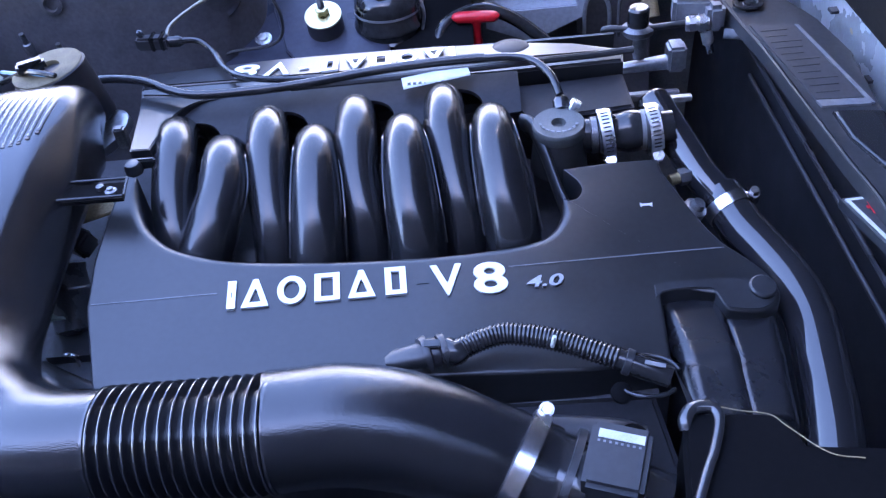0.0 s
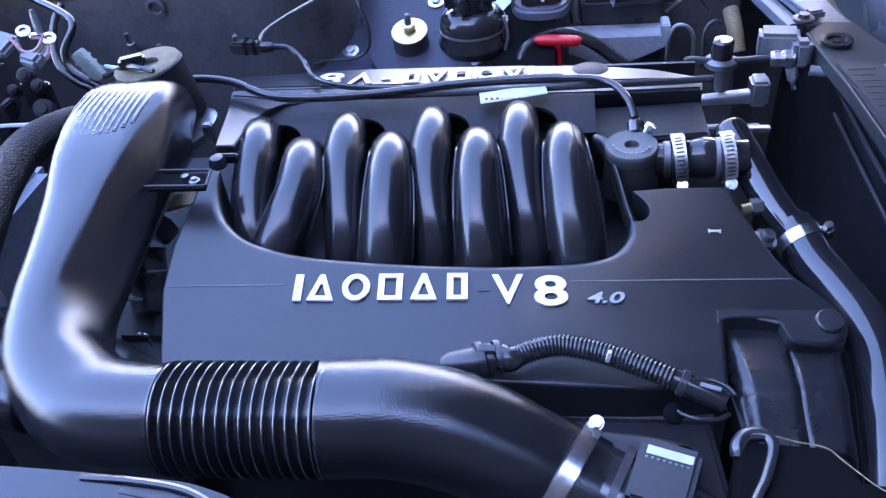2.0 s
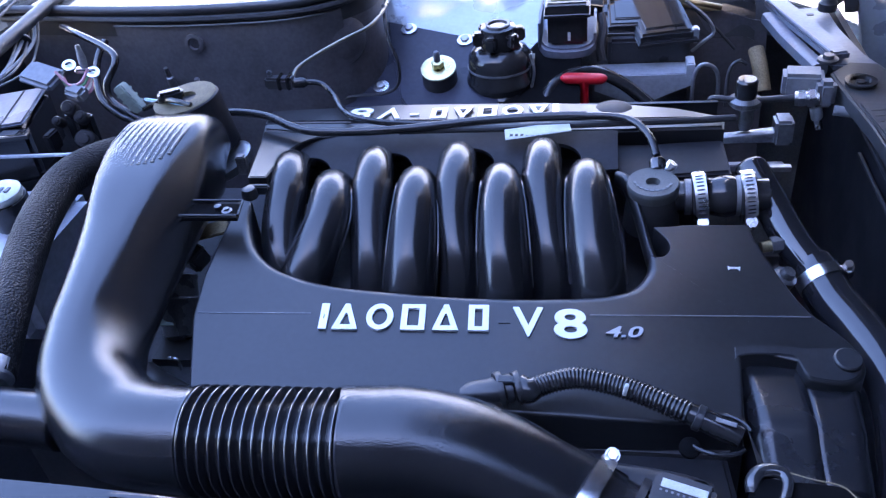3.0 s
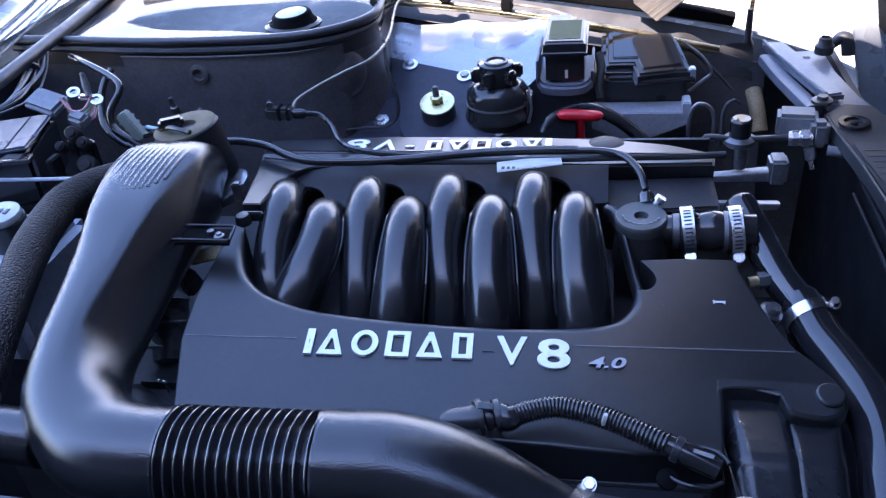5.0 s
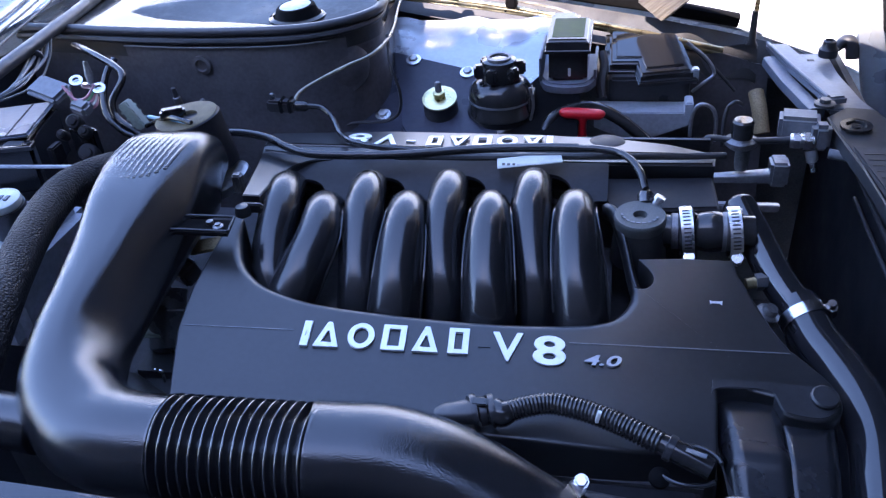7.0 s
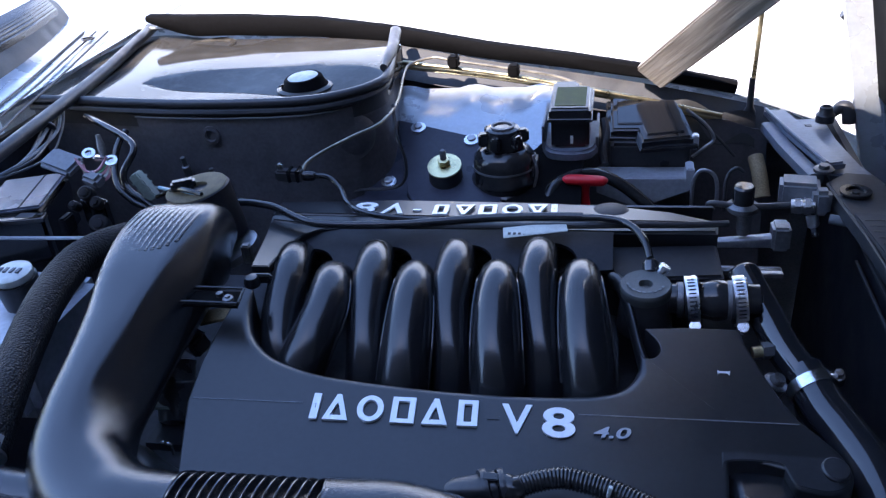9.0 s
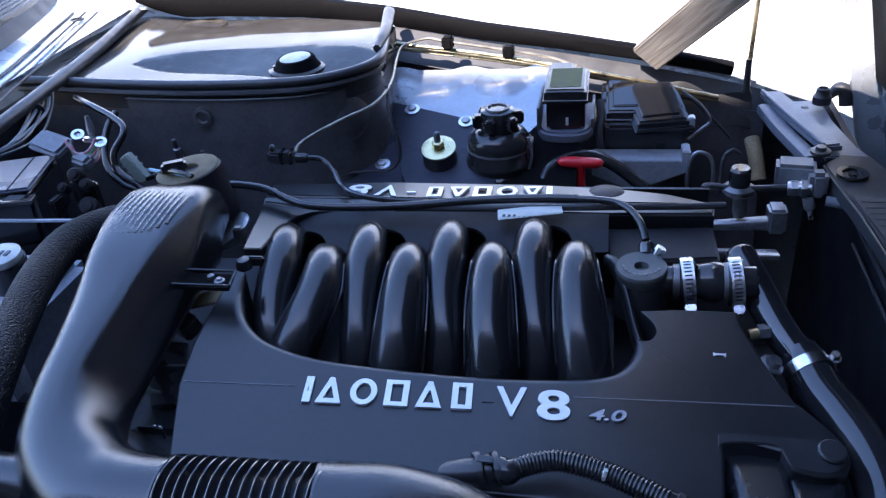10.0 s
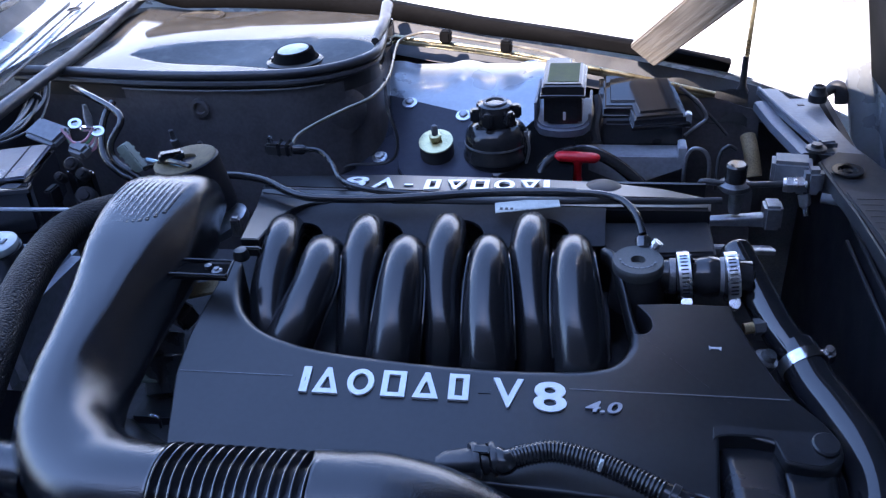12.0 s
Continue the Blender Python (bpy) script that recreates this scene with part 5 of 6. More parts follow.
part("stay", moved(box((-0.018, -0.010, -0.002), (0.018, 0.010, 0.002), 0.001), Matrix.Translation((-0.322, 0.168, 0.852)) @ Matrix.Rotation(0.45, 4, "Z") @ Matrix.Rotation(0.3, 4, "X")), TAN, tb, "brown rusty stay")
part("lower_pipe", tube([(-0.355, 0.01, 0.78), (-0.325, -0.01, 0.785), (-0.29, -0.025, 0.78)], 0.012, 14, 5), RUBBER, tb)

fb = thing("ignition_module", (-0.58, 0.28, 0.93), "black plastic module box with a sky-sheen lid and open latch", "module box")
case_m = Matrix.Translation((-0.624, 0.2815, 0.946)) @ Matrix.Rotation(radians(19.5), 4, "Z") @ Matrix.Rotation(radians(-4), 4, "X")
part("case", moved(box((-0.045, -0.050, -0.075), (0.041, 0.080, 0.0), 0.007), case_m), AIRLID, fb)
# top coloured lighter than the case, as if reflecting the sky
part("lid", moved(box((-0.043, -0.048, -0.003), (0.039, 0.078, 0.003), 0.0028), case_m), SHEENLID, fb, "smooth lid coloured grey-lilac for sky sheen")
part("seam", moved(tube([(0.012, -0.046, 0.003), (0.012, 0.076, 0.003)], 0.0012, 6), case_m), INK, fb)
latch = part("latch", plate([(-0.640, 0.243), (-0.562, 0.246), (-0.556, 0.228), (-0.60, 0.216), (-0.64, 0.214)], lambda x, y: 0.946 - 0.05 * (y - 0.24), 0.006, 0.0015), GLOSS, fb)
part("latch_slot", plate([(-0.594, 0.240), (-0.572, 0.240), (-0.571, 0.228), (-0.594, 0.225)], lambda x, y: 0.9464 - 0.05 * (y - 0.24), 0.002, 0), INK, latch)
part("side_clip", box((-0.566, 0.262, 0.90), (-0.556, 0.285, 0.925), 0.002), SATINBLACK, fb)
plug = thing("loose_connector", (-0.55, 0.30, 1.0), "pale lilac connector block with coloured wires", "connector")
mp_ = Matrix.Translation((-0.550, 0.288, 0.992)) @ Matrix.Rotation(-0.40, 4, "Z") @ Matrix.Rotation(0.35, 4, "X") @ Matrix.Rotation(0.12, 4, "Y")
part("block", moved(box((-0.030, -0.015, -0.006), (0.026, 0.017, 0.006), 0.004), mp_), GREYP, plug)
for k, mat in enumerate((PINKWIRE, GREENWIRE, PINKWIRE, WHITE, PINKWIRE)):
    part("wire", tube([(-0.528 + 0.002 * k, 0.285, 1.0 - 0.002 * k), (-0.512, 0.278, 0.985 - 0.004 * k), (-0.500 + 0.002 * k, 0.285, 0.985 - 0.003 * k), (-0.495, 0.30, 0.995 - 0.004 * k)], 0.0018, 6, 5), mat, plug)
part("lower_block", moved(box((-0.012, -0.008, -0.030), (0.016, 0.010, -0.014), 0.004), mp_ @ Matrix.Translation((0.046, 0.0, 0.010))), GREYP, plug)
tabs = thing("earth_terminal", (-0.50, 0.30, 1.0), "bright metal earth terminal with two eyelets", "terminal")
for dx, dz in ((-0.016, 0.006), (0.012, -0.004)):
    part("eyelet", lathe([(0.0082, 0), (0.0082, 0.002), (0.0045, 0.002), (0.0045, 0)], (-0.502 + dx, 0.300, 0.994 + dz), (0.3, -0.5, 1), 18), ZINC, tabs)
part("bridge", box((-0.512, 0.295, 0.991), (-0.494, 0.305, 0.997), 0.002), ZINC, tabs)
part("lever", sweep([(-0.502, 0.303, 0.992, 0.004, 0.002), (-0.502, 0.306, 1.006, 0.006, 0.003), (-0.504, 0.309, 1.022, 0.003, 0.002)], 12), DULLMETAL, tabs)
lw = thing("vacuum_hose_pair", (-0.48, 0.33, 0.93), "pair of thick dark hoses bending down behind the duct", "hoses")
part("hose", tube([(-0.63, 0.47, 0.985), (-0.578, 0.42, 0.995), (-0.5146, 0.38, 0.988), (-0.4948, 0.36, 0.9787), (-0.5053, 0.34, 0.9554), (-0.4982, 0.33, 0.9359), (-0.456, 0.31, 0.9195), (-0.42, 0.29, 0.895)], 0.0046, 12, 7), RUNNER, lw)
part("hose", tube([(-0.525, 0.40, 0.99), (-0.5292, 0.38, 0.9783), (-0.5289, 0.36, 0.9584), (-0.5161, 0.335, 0.9373), (-0.4887, 0.32, 0.9221), (-0.4649, 0.31, 0.9161), (-0.43, 0.29, 0.89)], 0.0046, 12, 7), RUNNER, lw)
wc = thing("wire_connector", (-0.465, 0.325, 0.94), "pale grey-green plug on the hoses", "connector")
part("shell", moved(box((-0.008, -0.007, -0.02), (0.008, 0.007, 0.02), 0.002), Matrix.Translation((-0.468, 0.322, 0.945)) @ Matrix.Rotation(-0.5, 4, "Y")), GREENGREY, wc)
for k in range(3):
    part("rib", moved(box((-0.0085, -0.008, -0.012 + 0.010 * k), (0.0085, 0.008, -0.009 + 0.010 * k), 0.0005), Matrix.Translation((-0.468, 0.322, 0.945)) @ Matrix.Rotation(-0.5, 4, "Y")), GREENGREY, wc)
cp = thing("plug_bracket", (-0.53, 0.29, 0.93), "black bracket with two dark round plugs", "bracket")
part("plate", moved(box((-0.022, -0.006, -0.03), (0.022, 0.006, 0.014), 0.003), Matrix.Translation((-0.530, 0.297, 0.925)) @ Matrix.Rotation(-0.3, 4, "Z")), GLOSS, cp)
for x, y, z, r in ((-0.528, 0.284, 0.952, 0.0095), (-0.516, 0.282, 0.940, 0.0080), (-0.548, 0.280, 0.936, 0.0065), (-0.517, 0.276, 0.912, 0.0125)):
    part("plug", lathe([(r, -0.012), (r, 0.004), (r * 0.8, 0.006), (r * 0.55, 0.006), (r * 0.5, 0.009), (0, 0.010)], (x, y, z), (0.25, -0.75, 0.6), 16), SATINBLACK, cp)
lc = thing("cable_bundle", (-0.6, 0.35, 0.98), "thin dark cables sagging from the scuttle", "cables")
for k, mat in enumerate((RUBBER, GREYP, RUBBER, GREYP, RUBBER)):
    s = 0.006 * k
    part("cable", tube([(-0.690 + s, 0.476, 1.0), (-0.668 + s, 0.423, 0.99 - 0.5 * s), (-0.632 + s * (1.5 - k % 2), 0.335 - s, 0.985), (-0.625 - s, 0.285 - 2 * s, 0.98), (-0.65 - s, 0.23 - 3 * s, 0.975)], 0.0017 + 0.0008 * (k % 2), 6, 6), mat, lc)
part("tie", lathe([(0.010, 0), (0.011, 0.001), (0.011, 0.003), (0.010, 0.004)], (-0.661, 0.423, 0.986), (0.3, -0.9, -0.1), 14), RUBBER, lc)
ew = thing("earth_cable", (-0.55, 0.2, 0.93), "thin pale cable across the bay", "cable")
part("cable", tube([(-0.68, 0.20, 0.932), (-0.58, 0.205, 0.93), (-0.50, 0.21, 0.929), (-0.43, 0.215, 0.928)], 0.0022, 6, 5), LIGHTGREY, ew)
tank = thing("expansion_tank", (-0.55, 0.1, 0.85), "grey plastic expansion tank with a pale filler cap", "expansion tank")
part("body", box((-0.66, 0.04, 0.78), (-0.49, 0.215, 0.885), 0.015), LIGHTGREY, tank)
part("neck", lathe([(0.022, -0.06), (0.024, 0.0), (0, 0)], (-0.535, 0.130, 0.921), (0, -0.1, 1), 20), RUBBER, tank)
fc = part("filler_cap", lathe([(0.020, 0), (0.0225, 0.004), (0.022, 0.010), (0.018, 0.013), (0, 0.014)], (-0.535, 0.130, 0.920), (0, -0.1, 1), 24), WHITE, tank, "pale cap with worn print")
for k in range(4):
    part("text_bar", box((-0.549 + 0.008 * k, 0.122, 0.9325), (-0.545 + 0.008 * k, 0.131, 0.9348), 0), GREYP, fc)

# fittings on the bulkhead wall
boss = thing("bulkhead_boss", (-0.245, 0.53, 0.92), "round pressed boss in the dusty bulkhead", "pressed boss")
part("boss", lathe([(0.044, -0.014), (0.038, -0.004), (0.028, 0.001), (0.015, 0.0045), (0, 0.0055)], (-0.252, 0.522, 0.925), (0.45, -0.9, 0.05), 32), WALL, boss, "", 60)
for at in ((-0.448, 0.487, 0.947),):
    b = thing("wall_grommet", at, "round black grommet in the bulkhead", "grommet")
    part("grommet", lathe([(0.014, 0), (0.014, 0.003), (0.009, 0.004), (0.007, -0.002), (0, -0.002)], at, (0, -1, 0), 18), WALL, b)
for at in ((-0.498, 0.480, 0.90), (-0.455, 0.478, 0.883)):
    b = thing("wall_stud", at, "small dull threaded stud on the bulkhead", "stud", "bulkhead studs")
    part("stud", lathe([(0.006, -0.02), (0.006, 0.0), (0.0035, 0.001), (0.0035, 0.016), (0, 0.016)], at, (0, -0.2, 1), 10), DULLMETAL, b)

# ---- lines across the engine ----
cable = thing("fuel_line", (0, 0.3, 0.91), "dark flexible line lying across the far engine cover", "fuel line")
part("line", tube([(-0.385, 0.345, 0.905), (-0.345, 0.338, 0.914), (-0.294, 0.322, 0.916), (-0.255, 0.298, 0.914), (-0.215, 0.285, 0.912), (-0.123, 0.287, 0.912), (-0.023, 0.303, 0.913), (0.05, 0.308, 0.914), (0.097, 0.308, 0.914)], 0.0052, 12, 6), GLOSS, cable)
part("thin_line", tube([(0.08, 0.308, 0.913), (0.12, 0.304, 0.915), (0.148, 0.291, 0.915), (0.165, 0.265, 0.910), (0.172, 0.240, 0.900)], 0.0044, 10, 6), GLOSS, cable)
end = part("fitting", lathe([(0.006, 0), (0.009, 0.004), (0.009, 0.014), (0.007, 0.016), (0.007, 0.026), (0, 0.026)], (0.1725, 0.243, 0.896), (0.05, -0.75, -0.6), 14), BELLOWS, cable)
part("valve", lathe([(0.004, 0), (0.004, 0.01), (0.006, 0.011), (0.006, 0.016), (0, 0.016)], (0.180, 0.226, 0.885), (0.5, 0.1, 0.8), 8), ZINC, end)
cable2 = thing("vent_line", (0, 0.3, 0.905), "second thinner line beside the fuel line", "vent line")
part("line", tube([(-0.12, 0.292, 0.907), (-0.03, 0.296, 0.906), (0.06, 0.298, 0.907), (0.14, 0.304, 0.906), (0.21, 0.314, 0.902), (0.262, 0.322, 0.90)], 0.004, 8, 6), RUBBER, cable2)
tag = thing("paper_tag", (0.045, 0.287, 0.905), "worn cream paper tag wrapped on the line", "paper tag")
part("tag", sweep([(0.006, 0.279, 0.907, 0.012, 0.0012), (0.04, 0.284, 0.909, 0.012, 0.0012), (0.079, 0.291, 0.909, 0.009, 0.0012)], 10, power=4), PAPER, tag)
for k in range(7):
    part("text_bar", box((0.012 + 0.006 * k, 0.272, 0.9088), (0.0155 + 0.006 * k, 0.2765, 0.9094), 0), INK, tag)
conn = thing("sensor_plug", (-0.30, 0.41, 0.92), "small black sensor plug with its lead", "sensor plug")
part("plug", moved(box((-0.022, -0.008, -0.008), (0.018, 0.008, 0.008), 0.003), Matrix.Translation((-0.298, 0.404, 0.922)) @ Matrix.Rotation(0.05, 4, "Y")), RUBBER, conn)
part("collar", lathe([(0.007, 0), (0.007, 0.012), (0.005, 0.016), (0, 0.016)], (-0.28, 0.404, 0.921), (1, 0, 0), 12), GLOSS, conn)
for k in range(2):
    part("rib", box((-0.302 + 0.012 * k, 0.394, 0.914), (-0.297 + 0.012 * k, 0.414, 0.932), 0.0015), GLOSS, conn)
part("top_pin", box((-0.316, 0.40, 0.928), (-0.308, 0.407, 0.94), 0.002), ZINC, conn)
part("lead", tube([(-0.27, 0.404, 0.921), (-0.245, 0.402, 0.920), (-0.225, 0.385, 0.913), (-0.205, 0.35, 0.909), (-0.18, 0.32, 0.912), (-0.14, 0.302, 0.914), (-0.08, 0.298, 0.912)], 0.0038, 8, 6), GLOSS, conn)
bp = thing("brake_pipe", (-0.2, 0.5, 0.95), "thin steel pipe rising along the bulkhead to the wing", "pipe")
part("pipe", tube([(-0.285, 0.405, 0.921), (-0.283, 0.425, 0.93), (-0.265, 0.448, 0.937), (-0.225, 0.462, 0.953), (-0.190, 0.49, 0.962), (-0.185, 0.57, 0.963), (-0.205, 0.70, 0.962), (-0.205, 0.75, 0.962), (-0.17, 0.765, 0.968), (-0.134, 0.759, 0.964), (-0.035, 0.761, 0.946), (0.03, 0.765, 0.932), (0.075, 0.76, 0.918)], 0.0026, 8, 7), PIPE, bp)
part("wire", tube([(-0.185, 0.545, 0.968), (-0.178, 0.52, 0.93), (-0.166, 0.51, 0.895), (-0.172, 0.515, 0.862), (-0.195, 0.52, 0.846), (-0.24, 0.52, 0.843), (-0.27, 0.515, 0.838)], 0.0024, 6, 7), RUBBER, bp)
for at in ((-0.134, 0.759, 0.964), (-0.035, 0.761, 0.946)):
    c = part("clip", box((at[0] - 0.009, at[1] - 0.010, at[2] - 0.012), (at[0] + 0.009, at[1] + 0.012, at[2] + 0.008), 0.003), STRIP, bp, "black pipe clip")
wp = thing("wing_pipes", (0, 0.78, 0.93), "pair of long tarnished pipes along the inner wing", "pipes")
for k in range(2):
    part("pipe", tube([(-0.24, 0.768 + 0.016 * k, 0.962 - 0.012 * k), (-0.05, 0.768 + 0.016 * k, 0.934 - 0.012 * k), (0.15, 0.77 + 0.016 * k, 0.892 - 0.012 * k), (0.3, 0.775 + 0.016 * k, 0.855 - 0.012 * k)], 0.0045, 10, 6), BRASS, wp)

# ---- suspension turret fittings ----
def turret_bolt(at):
    b = thing("turret_bolt", at, "zinc bolt with a washer on the turret", "bolt", "turret bolts")
    part("washer", lathe([(0.012, 0), (0.012, 0.002), (0.006, 0.003), (0.006, 0)], at, (0, -0.35, 1), 20), ZINC, b)
    part("head", lathe([(0.007, 0), (0.007, 0.006), (0.0055, 0.007), (0, 0.007)], at, (0, -0.35, 1), 6), ALLOY, b)


for at in ((-0.178, 0.652, 0.8885), (-0.088, 0.625, 0.8785), (-0.206, 0.545, 0.844)):
    turret_bolt(at)
nut = thing("damper_nut", (-0.123, 0.587, 0.86), "yellow zinc damper washer with its threaded stud and nut", "damper mounting")
part("base", lathe([(0.026, -0.04), (0.025, -0.002), (0.02, 0.002), (0, 0.002)], (-0.117, 0.546, 0.868), (0, -0.2, 1), 28), RUBBER, nut)
part("washer", lathe([(0.0255, 0), (0.0255, 0.0025), (0.012, 0.005), (0.008, 0.004)], (-0.117, 0.545, 0.870), (0, -0.35, 1), 32), GOLD, nut, "yellow zinc washer")
part("nut", lathe([(0.009, 0), (0.009, 0.009), (0.007, 0.010), (0, 0.010)], (-0.117, 0.544, 0.874), (0, -0.25, 1), 6), GOLD, nut)
part("stud", lathe([(0.005, 0), (0.005, 0.014), (0.003, 0.017), (0, 0.017)], (-0.117, 0.543, 0.882), (0, -0.2, 1), 12), GREYP, nut)


def reservoir():
    c = (-0.029, 0.560, 0.0)
    t = thing("fluid_reservoir", (c[0], c[1], 0.8), "black power steering reservoir with a lobed screw cap", "reservoir")
    part("tank", lathe([(0.040, 0.76), (0.043, 0.79), (0.0485, 0.815), (0.0485, 0.826), (0.0505, 0.828), (0.0505, 0.833), (0.0475, 0.836), (0.0475, 0.843), (0.0500, 0.845), (0.0500, 0.850), (0.0465, 0.856), (0.0460, 0.874), (0.0445, 0.883), (0.039, 0.891), (0.029, 0.896), (0, 0.896)], c, seg=44), GLOSS, t)
    cap = part("cap", lathe([(0.026, 0.894), (0.027, 0.912), (0.024, 0.924), (0.017, 0.926), (0.0165, 0.9235), (0.0155, 0.9235), (0.015, 0.926), (0, 0.927)], c, seg=32), GLOSS, t)
    for k in range(6):
        a = k * math.pi / 3 + 0.3
        part("lobe", moved(box((0.020, -0.0075, 0.900), (0.0375, 0.0075, 0.920), 0.003), Matrix.Translation(c) @ Matrix.Rotation(a, 4, "Z")), GLOSS, cap)
    part("cap_ring", lathe([(0.0175, 0.9258), (0.0175, 0.9285), (0.0135, 0.9285), (0.0135, 0.9258)], c, seg=28), GREYP, cap, "grey printed ring")
    part("band", lathe([(0.0460, 0.866), (0.0470, 0.866), (0.0470, 0.869), (0.0460, 0.869)], c, seg=36), GREYP, t)
    part("bracket", box((c[0] + 0.035, c[1] - 0.02, 0.80), (c[0] + 0.048, c[1] + 0.03, 0.875), 0.004), RUBBER, t)
    part("pipe", tube([(c[0] + 0.045, c[1] - 0.02, 0.89), (c[0] + 0.05, c[1] - 0.022, 0.865), (c[0] + 0.045, c[1] - 0.025, 0.84)], 0.0022, 6, 5), ALLOY, t)
    return t


reservoir()


def relay_box():
    t = thing("relay_box", (0.065, 0.65, 0.88), "small black relay box with a yellowed top label", "relay box")
    part("case", box((0.0375, 0.595, 0.874), (0.0935, 0.69, 0.925), 0.006), GLOSS, t)
    def roof(x, y):
        return 0.944 + 0.06 * (y - 0.64)
    lid = part("lid", plate([(0.035, 0.590), (0.096, 0.590), (0.096, 0.674), (0.076, 0.676), (0.074, 0.695), (0.036, 0.695)], roof, 0.020, 0.004), GLOSS, t)
    part("lid_rim", plate([(0.033, 0.587), (0.098, 0.587), (0.098, 0.697), (0.033, 0.697)], lambda x, y: roof(x, y) - 0.014, 0.006, 0.002), GLOSS, lid)
    part("label", plate([(0.043, 0.600), (0.088, 0.600), (0.088, 0.668), (0.043, 0.668)], lambda x, y: roof(x, y) + 0.0006, 0.001, 0), YELLOWED, lid, "yellowed paper label")
    part("pin", box((0.066, 0.5935, 0.885), (0.070, 0.5955, 0.897), 0), WHITE, t)
    return t


relay_box()
tr = thing("relay_tray", (0.065, 0.64, 0.86), "pale grey metal tray holding the relay box", "tray")
part("tray", plate(arc([(0.024, 0.604), (0.036, 0.588), (0.066, 0.583), (0.094, 0.588), (0.106, 0.604)], 4) + [(0.106, 0.70), (0.024, 0.70)], lambda x, y: 0.880 - 0.25 * max(0, 0.60 - y), 0.014, 0.004), BLUESTEEL, tr)
part("cheek", box((0.0235, 0.596, 0.874), (0.0275, 0.70, 0.912), 0.0015), BLUESTEEL, tr)
part("cheek", box((0.1025, 0.60, 0.874), (0.1065, 0.70, 0.893), 0.0015), BLUESTEEL, tr)
part("leg", box((0.026, 0.61, 0.80), (0.04, 0.64, 0.865), 0.003), LIGHTGREY, tr)


def fuse_box():
    t = thing("fuse_box", (0.18, 0.74, 0.82), "black fuse box with a glossy stepped lid", "fuse box")
    part("case", box((0.124, 0.662, 0.79), (0.244, 0.80, 0.854), 0.005), RUBBER, t)
    lid_out = [(0.124, 0.684), (0.164, 0.684), (0.171, 0.650), (0.248, 0.662), (0.226, 0.775), (0.122, 0.785)]

    def slope(x, y):
        return 0.868 + 0.16 * (y - 0.67)
    lid = part("lid", plate(lid_out, slope, 0.012, 0.004), GLOSS, t, "glossy dusty black lid")
    part("raised_field", plate([(0.133, 0.697), (0.170, 0.697), (0.178, 0.664), (0.236, 0.674), (0.217, 0.765), (0.131, 0.773)], lambda x, y: slope(x, y) + 0.0025, 0.006, 0.002), GLOSS, lid)
    part("rim", plate([(0.116, 0.678), (0.161, 0.677), (0.168, 0.642), (0.255, 0.655), (0.232, 0.782), (0.115, 0.792)], lambda x, y: slope(x, y) - 0.010, 0.006, 0.002), GLOSS, lid)
    part("catch", box((0.246, 0.66, 0.845), (0.256, 0.675, 0.868), 0.002), LIGHTGREY, lid)
    part("hinge", tube([(0.112, 0.70, 0.88), (0.116, 0.68, 0.865), (0.112, 0.655, 0.845), (0.115, 0.64, 0.83)], 0.007, 8, 5), RUBBER, t)
    return t


fuse_box()
gb = thing("grey_bracket", (0.17, 0.62, 0.8), "folded grey painted steel bracket below the fuse box", "bracket")
part("front", shell(lambda u, v: (0.104 + 0.142 * u, 0.618, 0.817 - v * (0.05 - 0.03 * abs(u - 0.45) * 2)), 10, 4, 0.003), LIGHTGREY, gb)
part("ledge", box((0.104, 0.619, 0.813), (0.246, 0.66, 0.817), 0.001), LIGHTGREY, gb)
part("ear", plate([(0.236, 0.61), (0.248, 0.61), (0.248, 0.64), (0.236, 0.64)], lambda x, y: 0.836, 0.022, 0.002), LIGHTGREY, gb)


def dipstick():
    t = thing("dipstick", (0.091, 0.546, 0.8), "red plastic T-handle of the dipstick", "dipstick")
    h = [(0.060, 0.540, 0.849), (0.065, 0.540, 0.8515), (0.090, 0.540, 0.8505), (0.1145, 0.540, 0.8490), (0.1195, 0.540, 0.8465)]
    part("handle", sweep([tuple(q) for q in smooth_path([(*p, r, r * 0.8) for p, r in zip(h, (0.005, 0.0085, 0.0092, 0.0085, 0.005))], 6)], 14, power=2.4), RED, t, "red moulded T-handle")
    part("stem", lathe([(0.0095, 0), (0.0085, -0.006), (0.006, -0.012), (0.006, -0.03), (0.0075, -0.034), (0.0075, -0.042), (0, -0.042)], (0.0905, 0.540, 0.85), (0.02, 0, 1), 14), RED, t)
    part("tube", tube([(0.0905, 0.540, 0.81), (0.092, 0.535, 0.75)], 0.006, 10), RUBBER, t)
    return t


dipstick()
hl = thing("heater_hose", (0.1, 0.54, 0.8), "curved black hose behind the dipstick", "hose")
part("hose", tube([(0.035, 0.49, 0.80), (0.04, 0.53, 0.835), (0.065, 0.56, 0.845), (0.10, 0.575, 0.845), (0.14, 0.57, 0.83), (0.18, 0.56, 0.80), (0.21, 0.55, 0.77)], 0.009, 12, 6), GLOSS, hl)

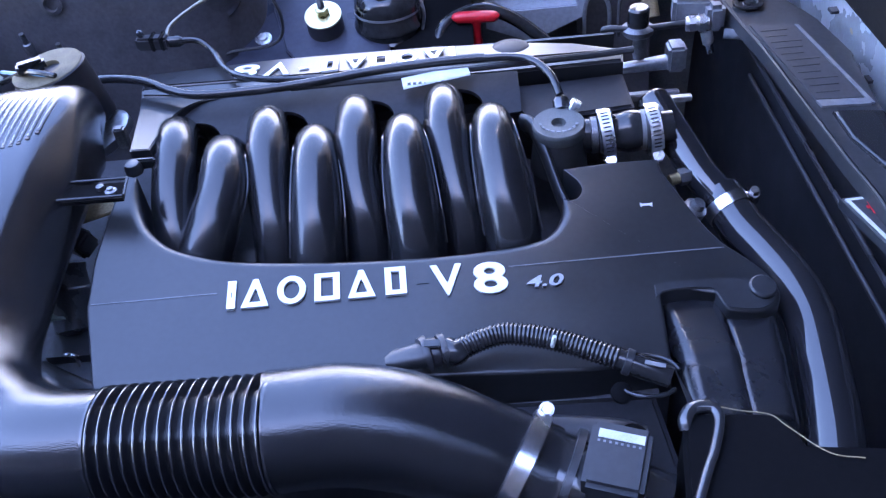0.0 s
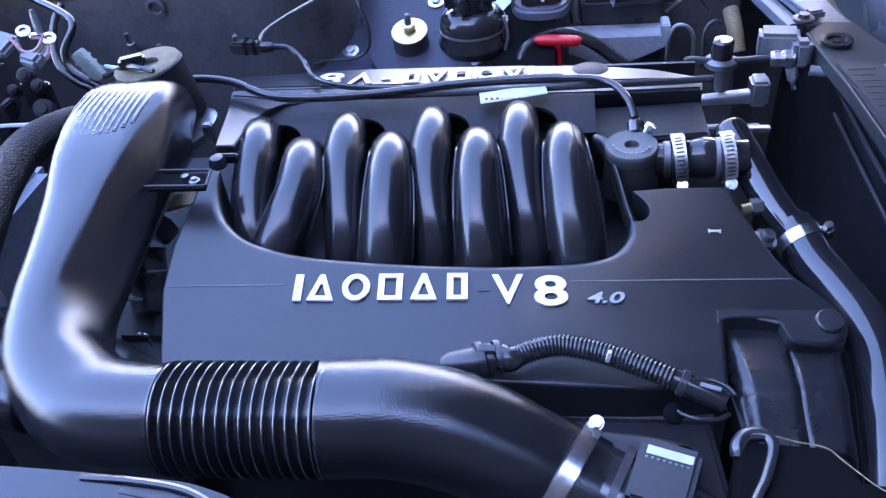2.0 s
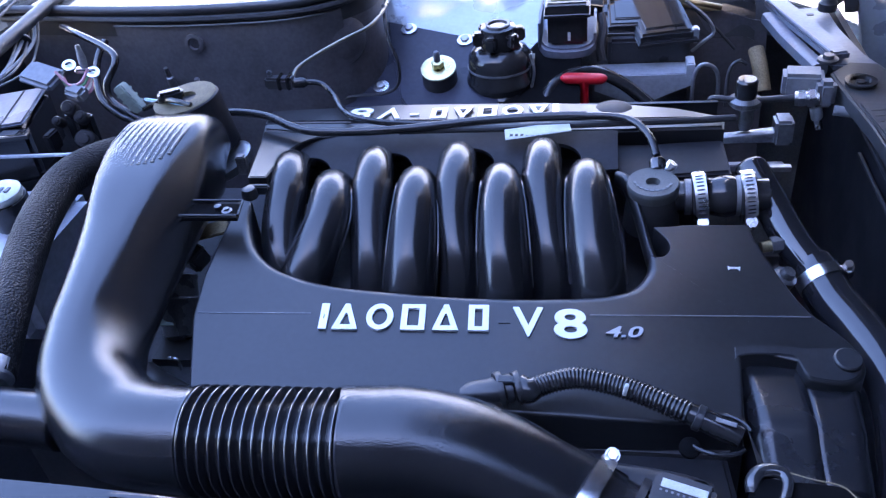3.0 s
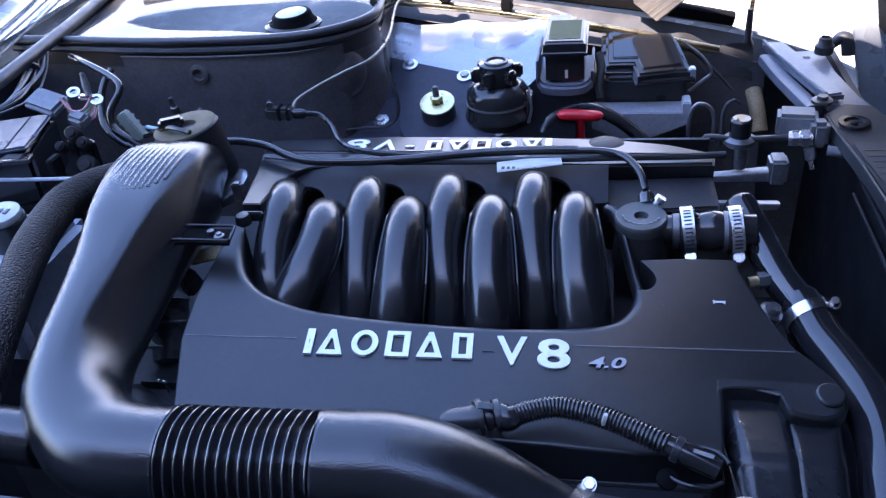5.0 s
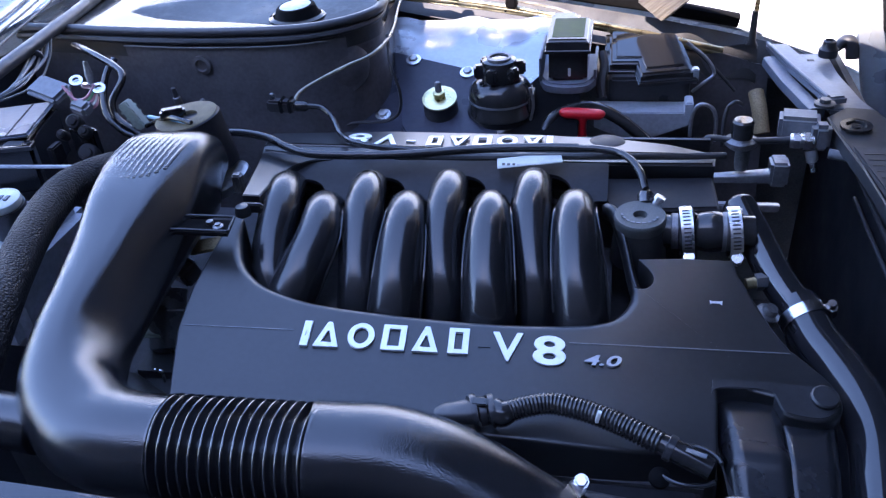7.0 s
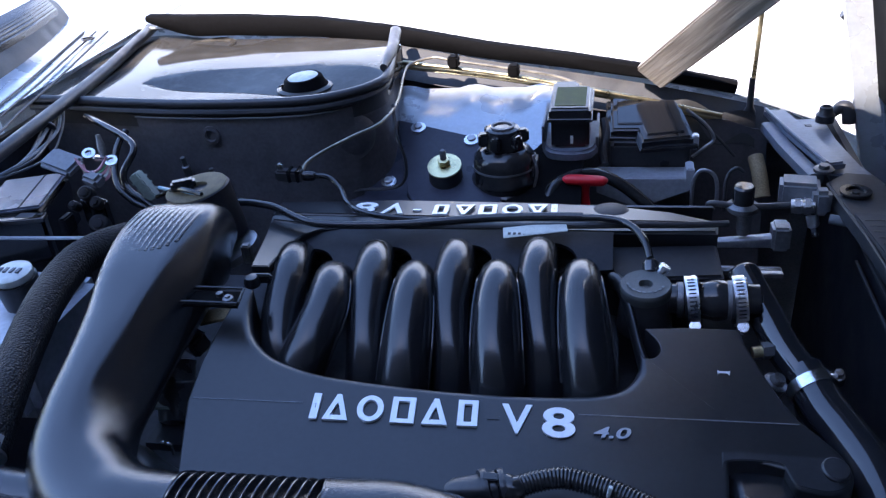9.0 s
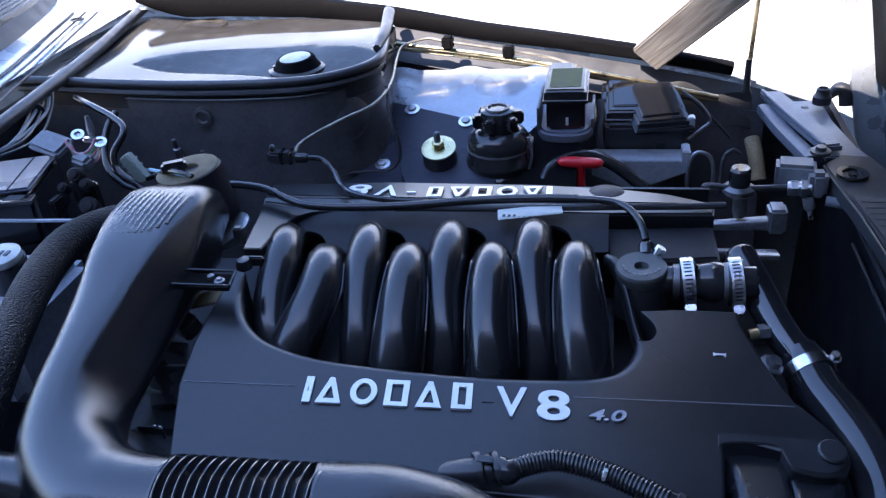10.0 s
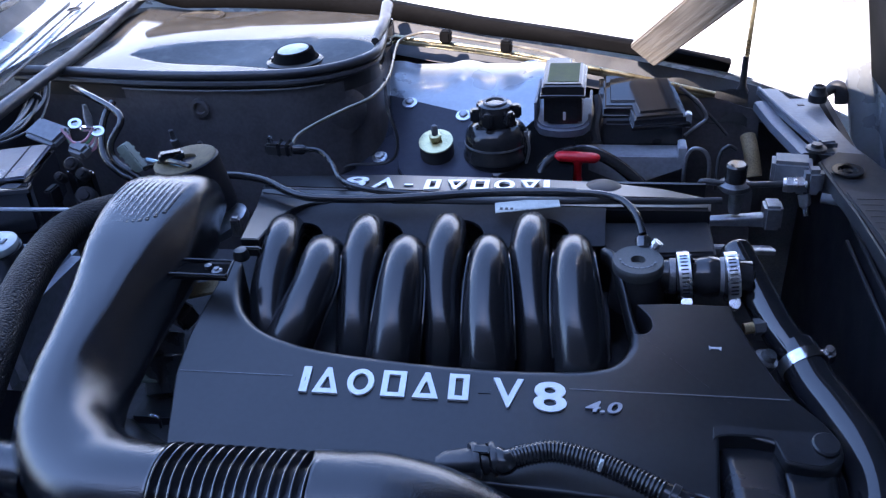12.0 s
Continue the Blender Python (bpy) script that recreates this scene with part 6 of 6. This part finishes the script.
# ---- front far corner ----
fl = thing("coolant_bleed", (0.31, 0.53, 0.8), "dark upright bleed pipe with a metal collar", "bleed pipe")
part("post", lathe([(0.0145, 0), (0.0145, 0.033), (0.012, 0.036), (0, 0.036)], (0.308, 0.53, 0.812), (0, 0, 1), 20), GLOSS, fl)
part("collar", lathe([(0.018, 0), (0.022, 0.004), (0.022, 0.010), (0.016, 0.014)], (0.308, 0.53, 0.808), (0, 0, 1), 24), DULLMETAL, fl)
part("pin", lathe([(0.008, 0), (0.010, 0.01), (0.010, 0.03), (0.007, 0.034)], (0.312, 0.53, 0.772), (0, 0, 1), 16), DULLMETAL, fl)
part("pipe", tube([(0.268, 0.53, 0.808), (0.262, 0.532, 0.816), (0.27, 0.53, 0.820), (0.31, 0.525, 0.818), (0.372, 0.525, 0.821)], 0.0045, 10, 6), RUBBER, fl)
part("loop", tube([(0.285, 0.545, 0.80), (0.286, 0.548, 0.85), (0.297, 0.55, 0.865), (0.308, 0.55, 0.86)], 0.0028, 8, 6), RUBBER, fl)
rod = thing("tensioner_bar", (0.32, 0.53, 0.76), "cast alloy bar with a hexagonal end", "alloy bar")
part("bar", sweep([(0.262, 0.528, 0.757, 0.007, 0.006), (0.31, 0.528, 0.760, 0.008, 0.008), (0.352, 0.528, 0.763, 0.009, 0.010)], 12, power=3), ALLOY, rod)
part("head", moved(box((-0.012, -0.016, -0.019), (0.013, 0.016, 0.019), 0.004), Matrix.Translation((0.362, 0.53, 0.77))), ALLOY, rod)
rod2 = thing("support_bar", (0.32, 0.5, 0.73), "lower alloy support bar", "alloy bar")
part("bar", box((0.272, 0.495, 0.722), (0.365, 0.507, 0.733), 0.002), ALLOY, rod2)
ft = thing("pipe_fitting", (0.4, 0.52, 0.82), "bright steel pipe union with nuts on the front panel", "pipe union")
part("union", tube([(0.37, 0.522, 0.821), (0.40, 0.518, 0.823)], 0.010, 12), ZINC, ft)
for k, r in ((0.378, 0.012), (0.391, 0.0135)):
    part("nut", lathe([(r, -0.004), (r, 0.004), (r * 0.7, 0.005), (0, 0.005)], (k, 0.520, 0.822), (1, -0.1, 0.05), 6), ZINC, ft)
part("valve", lathe([(0.008, 0), (0.008, 0.016), (0.005, 0.018), (0.005, 0.03), (0, 0.03)], (0.397, 0.516, 0.81), (0.2, -0.3, -0.8), 10), ZINC, ft)
part("elbow", moved(box((-0.012, -0.012, -0.02), (0.012, 0.012, 0.018), 0.006), Matrix.Translation((0.408, 0.522, 0.829))), GREYP, ft)
gm = thing("sensor_block", (0.38, 0.54, 0.84), "pale grey plastic sensor block on the front panel", "sensor")
part("block", moved(box((-0.026, -0.018, -0.022), (0.026, 0.018, 0.016), 0.005), Matrix.Translation((0.384, 0.552, 0.832)) @ Matrix.Rotation(-0.15, 4, "Z")), GREYP, gm)
bl = thing("blue_plug", (0.42, 0.5, 0.82), "small blue-grey plug on the shroud", "plug")
part("plug", tube([(0.415, 0.497, 0.815), (0.438, 0.49, 0.814)], 0.007, 10), GREYP, bl)
cl = thing("small_pipes", (0.27, 0.6, 0.82), "thin bent steel pipes in the front corner", "pipes")
part("pipe", tube([(0.245, 0.60, 0.78), (0.246, 0.60, 0.82), (0.255, 0.60, 0.838), (0.272, 0.60, 0.834), (0.28, 0.60, 0.815), (0.281, 0.60, 0.78)], 0.003, 8, 6), ALLOY, cl)
part("pipe", tube([(0.24, 0.725, 0.886), (0.27, 0.722, 0.862), (0.284, 0.72, 0.838), (0.27, 0.715, 0.825), (0.252, 0.712, 0.81)], 0.0028, 8, 6), ALLOY, cl)
part("pipe", tube([(0.25, 0.73, 0.875), (0.29, 0.725, 0.838), (0.318, 0.72, 0.808)], 0.0026, 8, 4), RUBBER, cl)
tk = thing("dirty_duct", (0.37, 0.7, 0.79), "tan dusty plastic duct in the front corner", "duct")
part("duct", tube([(0.352, 0.735, 0.80), (0.357, 0.71, 0.78), (0.362, 0.69, 0.75)], 0.012, 14, 5), TAN, tk)
sh = thing("corner_shield", (0.33, 0.7, 0.7), "dark dusty plastic shield in the front corner of the bay", "shield")
part("shield", shell(lambda u, v: (0.255 + 0.12 * u, 0.79 - 0.05 * v, 0.835 - 0.25 * v + 0.01 * math.sin(u * 5)), 10, 8, 0.004), WALL, sh)
part("upper_panel", shell(lambda u, v: (0.225 + 0.13 * u, 0.80 - 0.02 * v, rim(0.225 + 0.13 * u) - 0.012 - 0.05 * v + 0.006 * math.sin(u * 9)), 12, 4, 0.003), FLANGE, sh, "grey dusty sheet")
sd = thing("sensor_stub", (0.30, 0.15, 0.84), "tan plastic sensor plug beside the hose", "sensor")
part("stub", tube([(0.274, 0.160, 0.838), (0.284, 0.162, 0.839)], 0.0060, 12), BRASS, sd)
part("collar", tube([(0.2835, 0.162, 0.839), (0.295, 0.164, 0.840)], 0.0090, 6), CANISTER, sd)
nb = thing("cover_nut", (0.30, 0.12, 0.82), "dull ribbed nut beside the engine cover", "nut")
part("nut", lathe([(0.012, 0), (0.012, 0.012), (0.008, 0.014), (0.006, 0.02), (0, 0.02)], (0.288, 0.125, 0.82), (0.4, -0.2, 1), 12), DULLMETAL, nb)
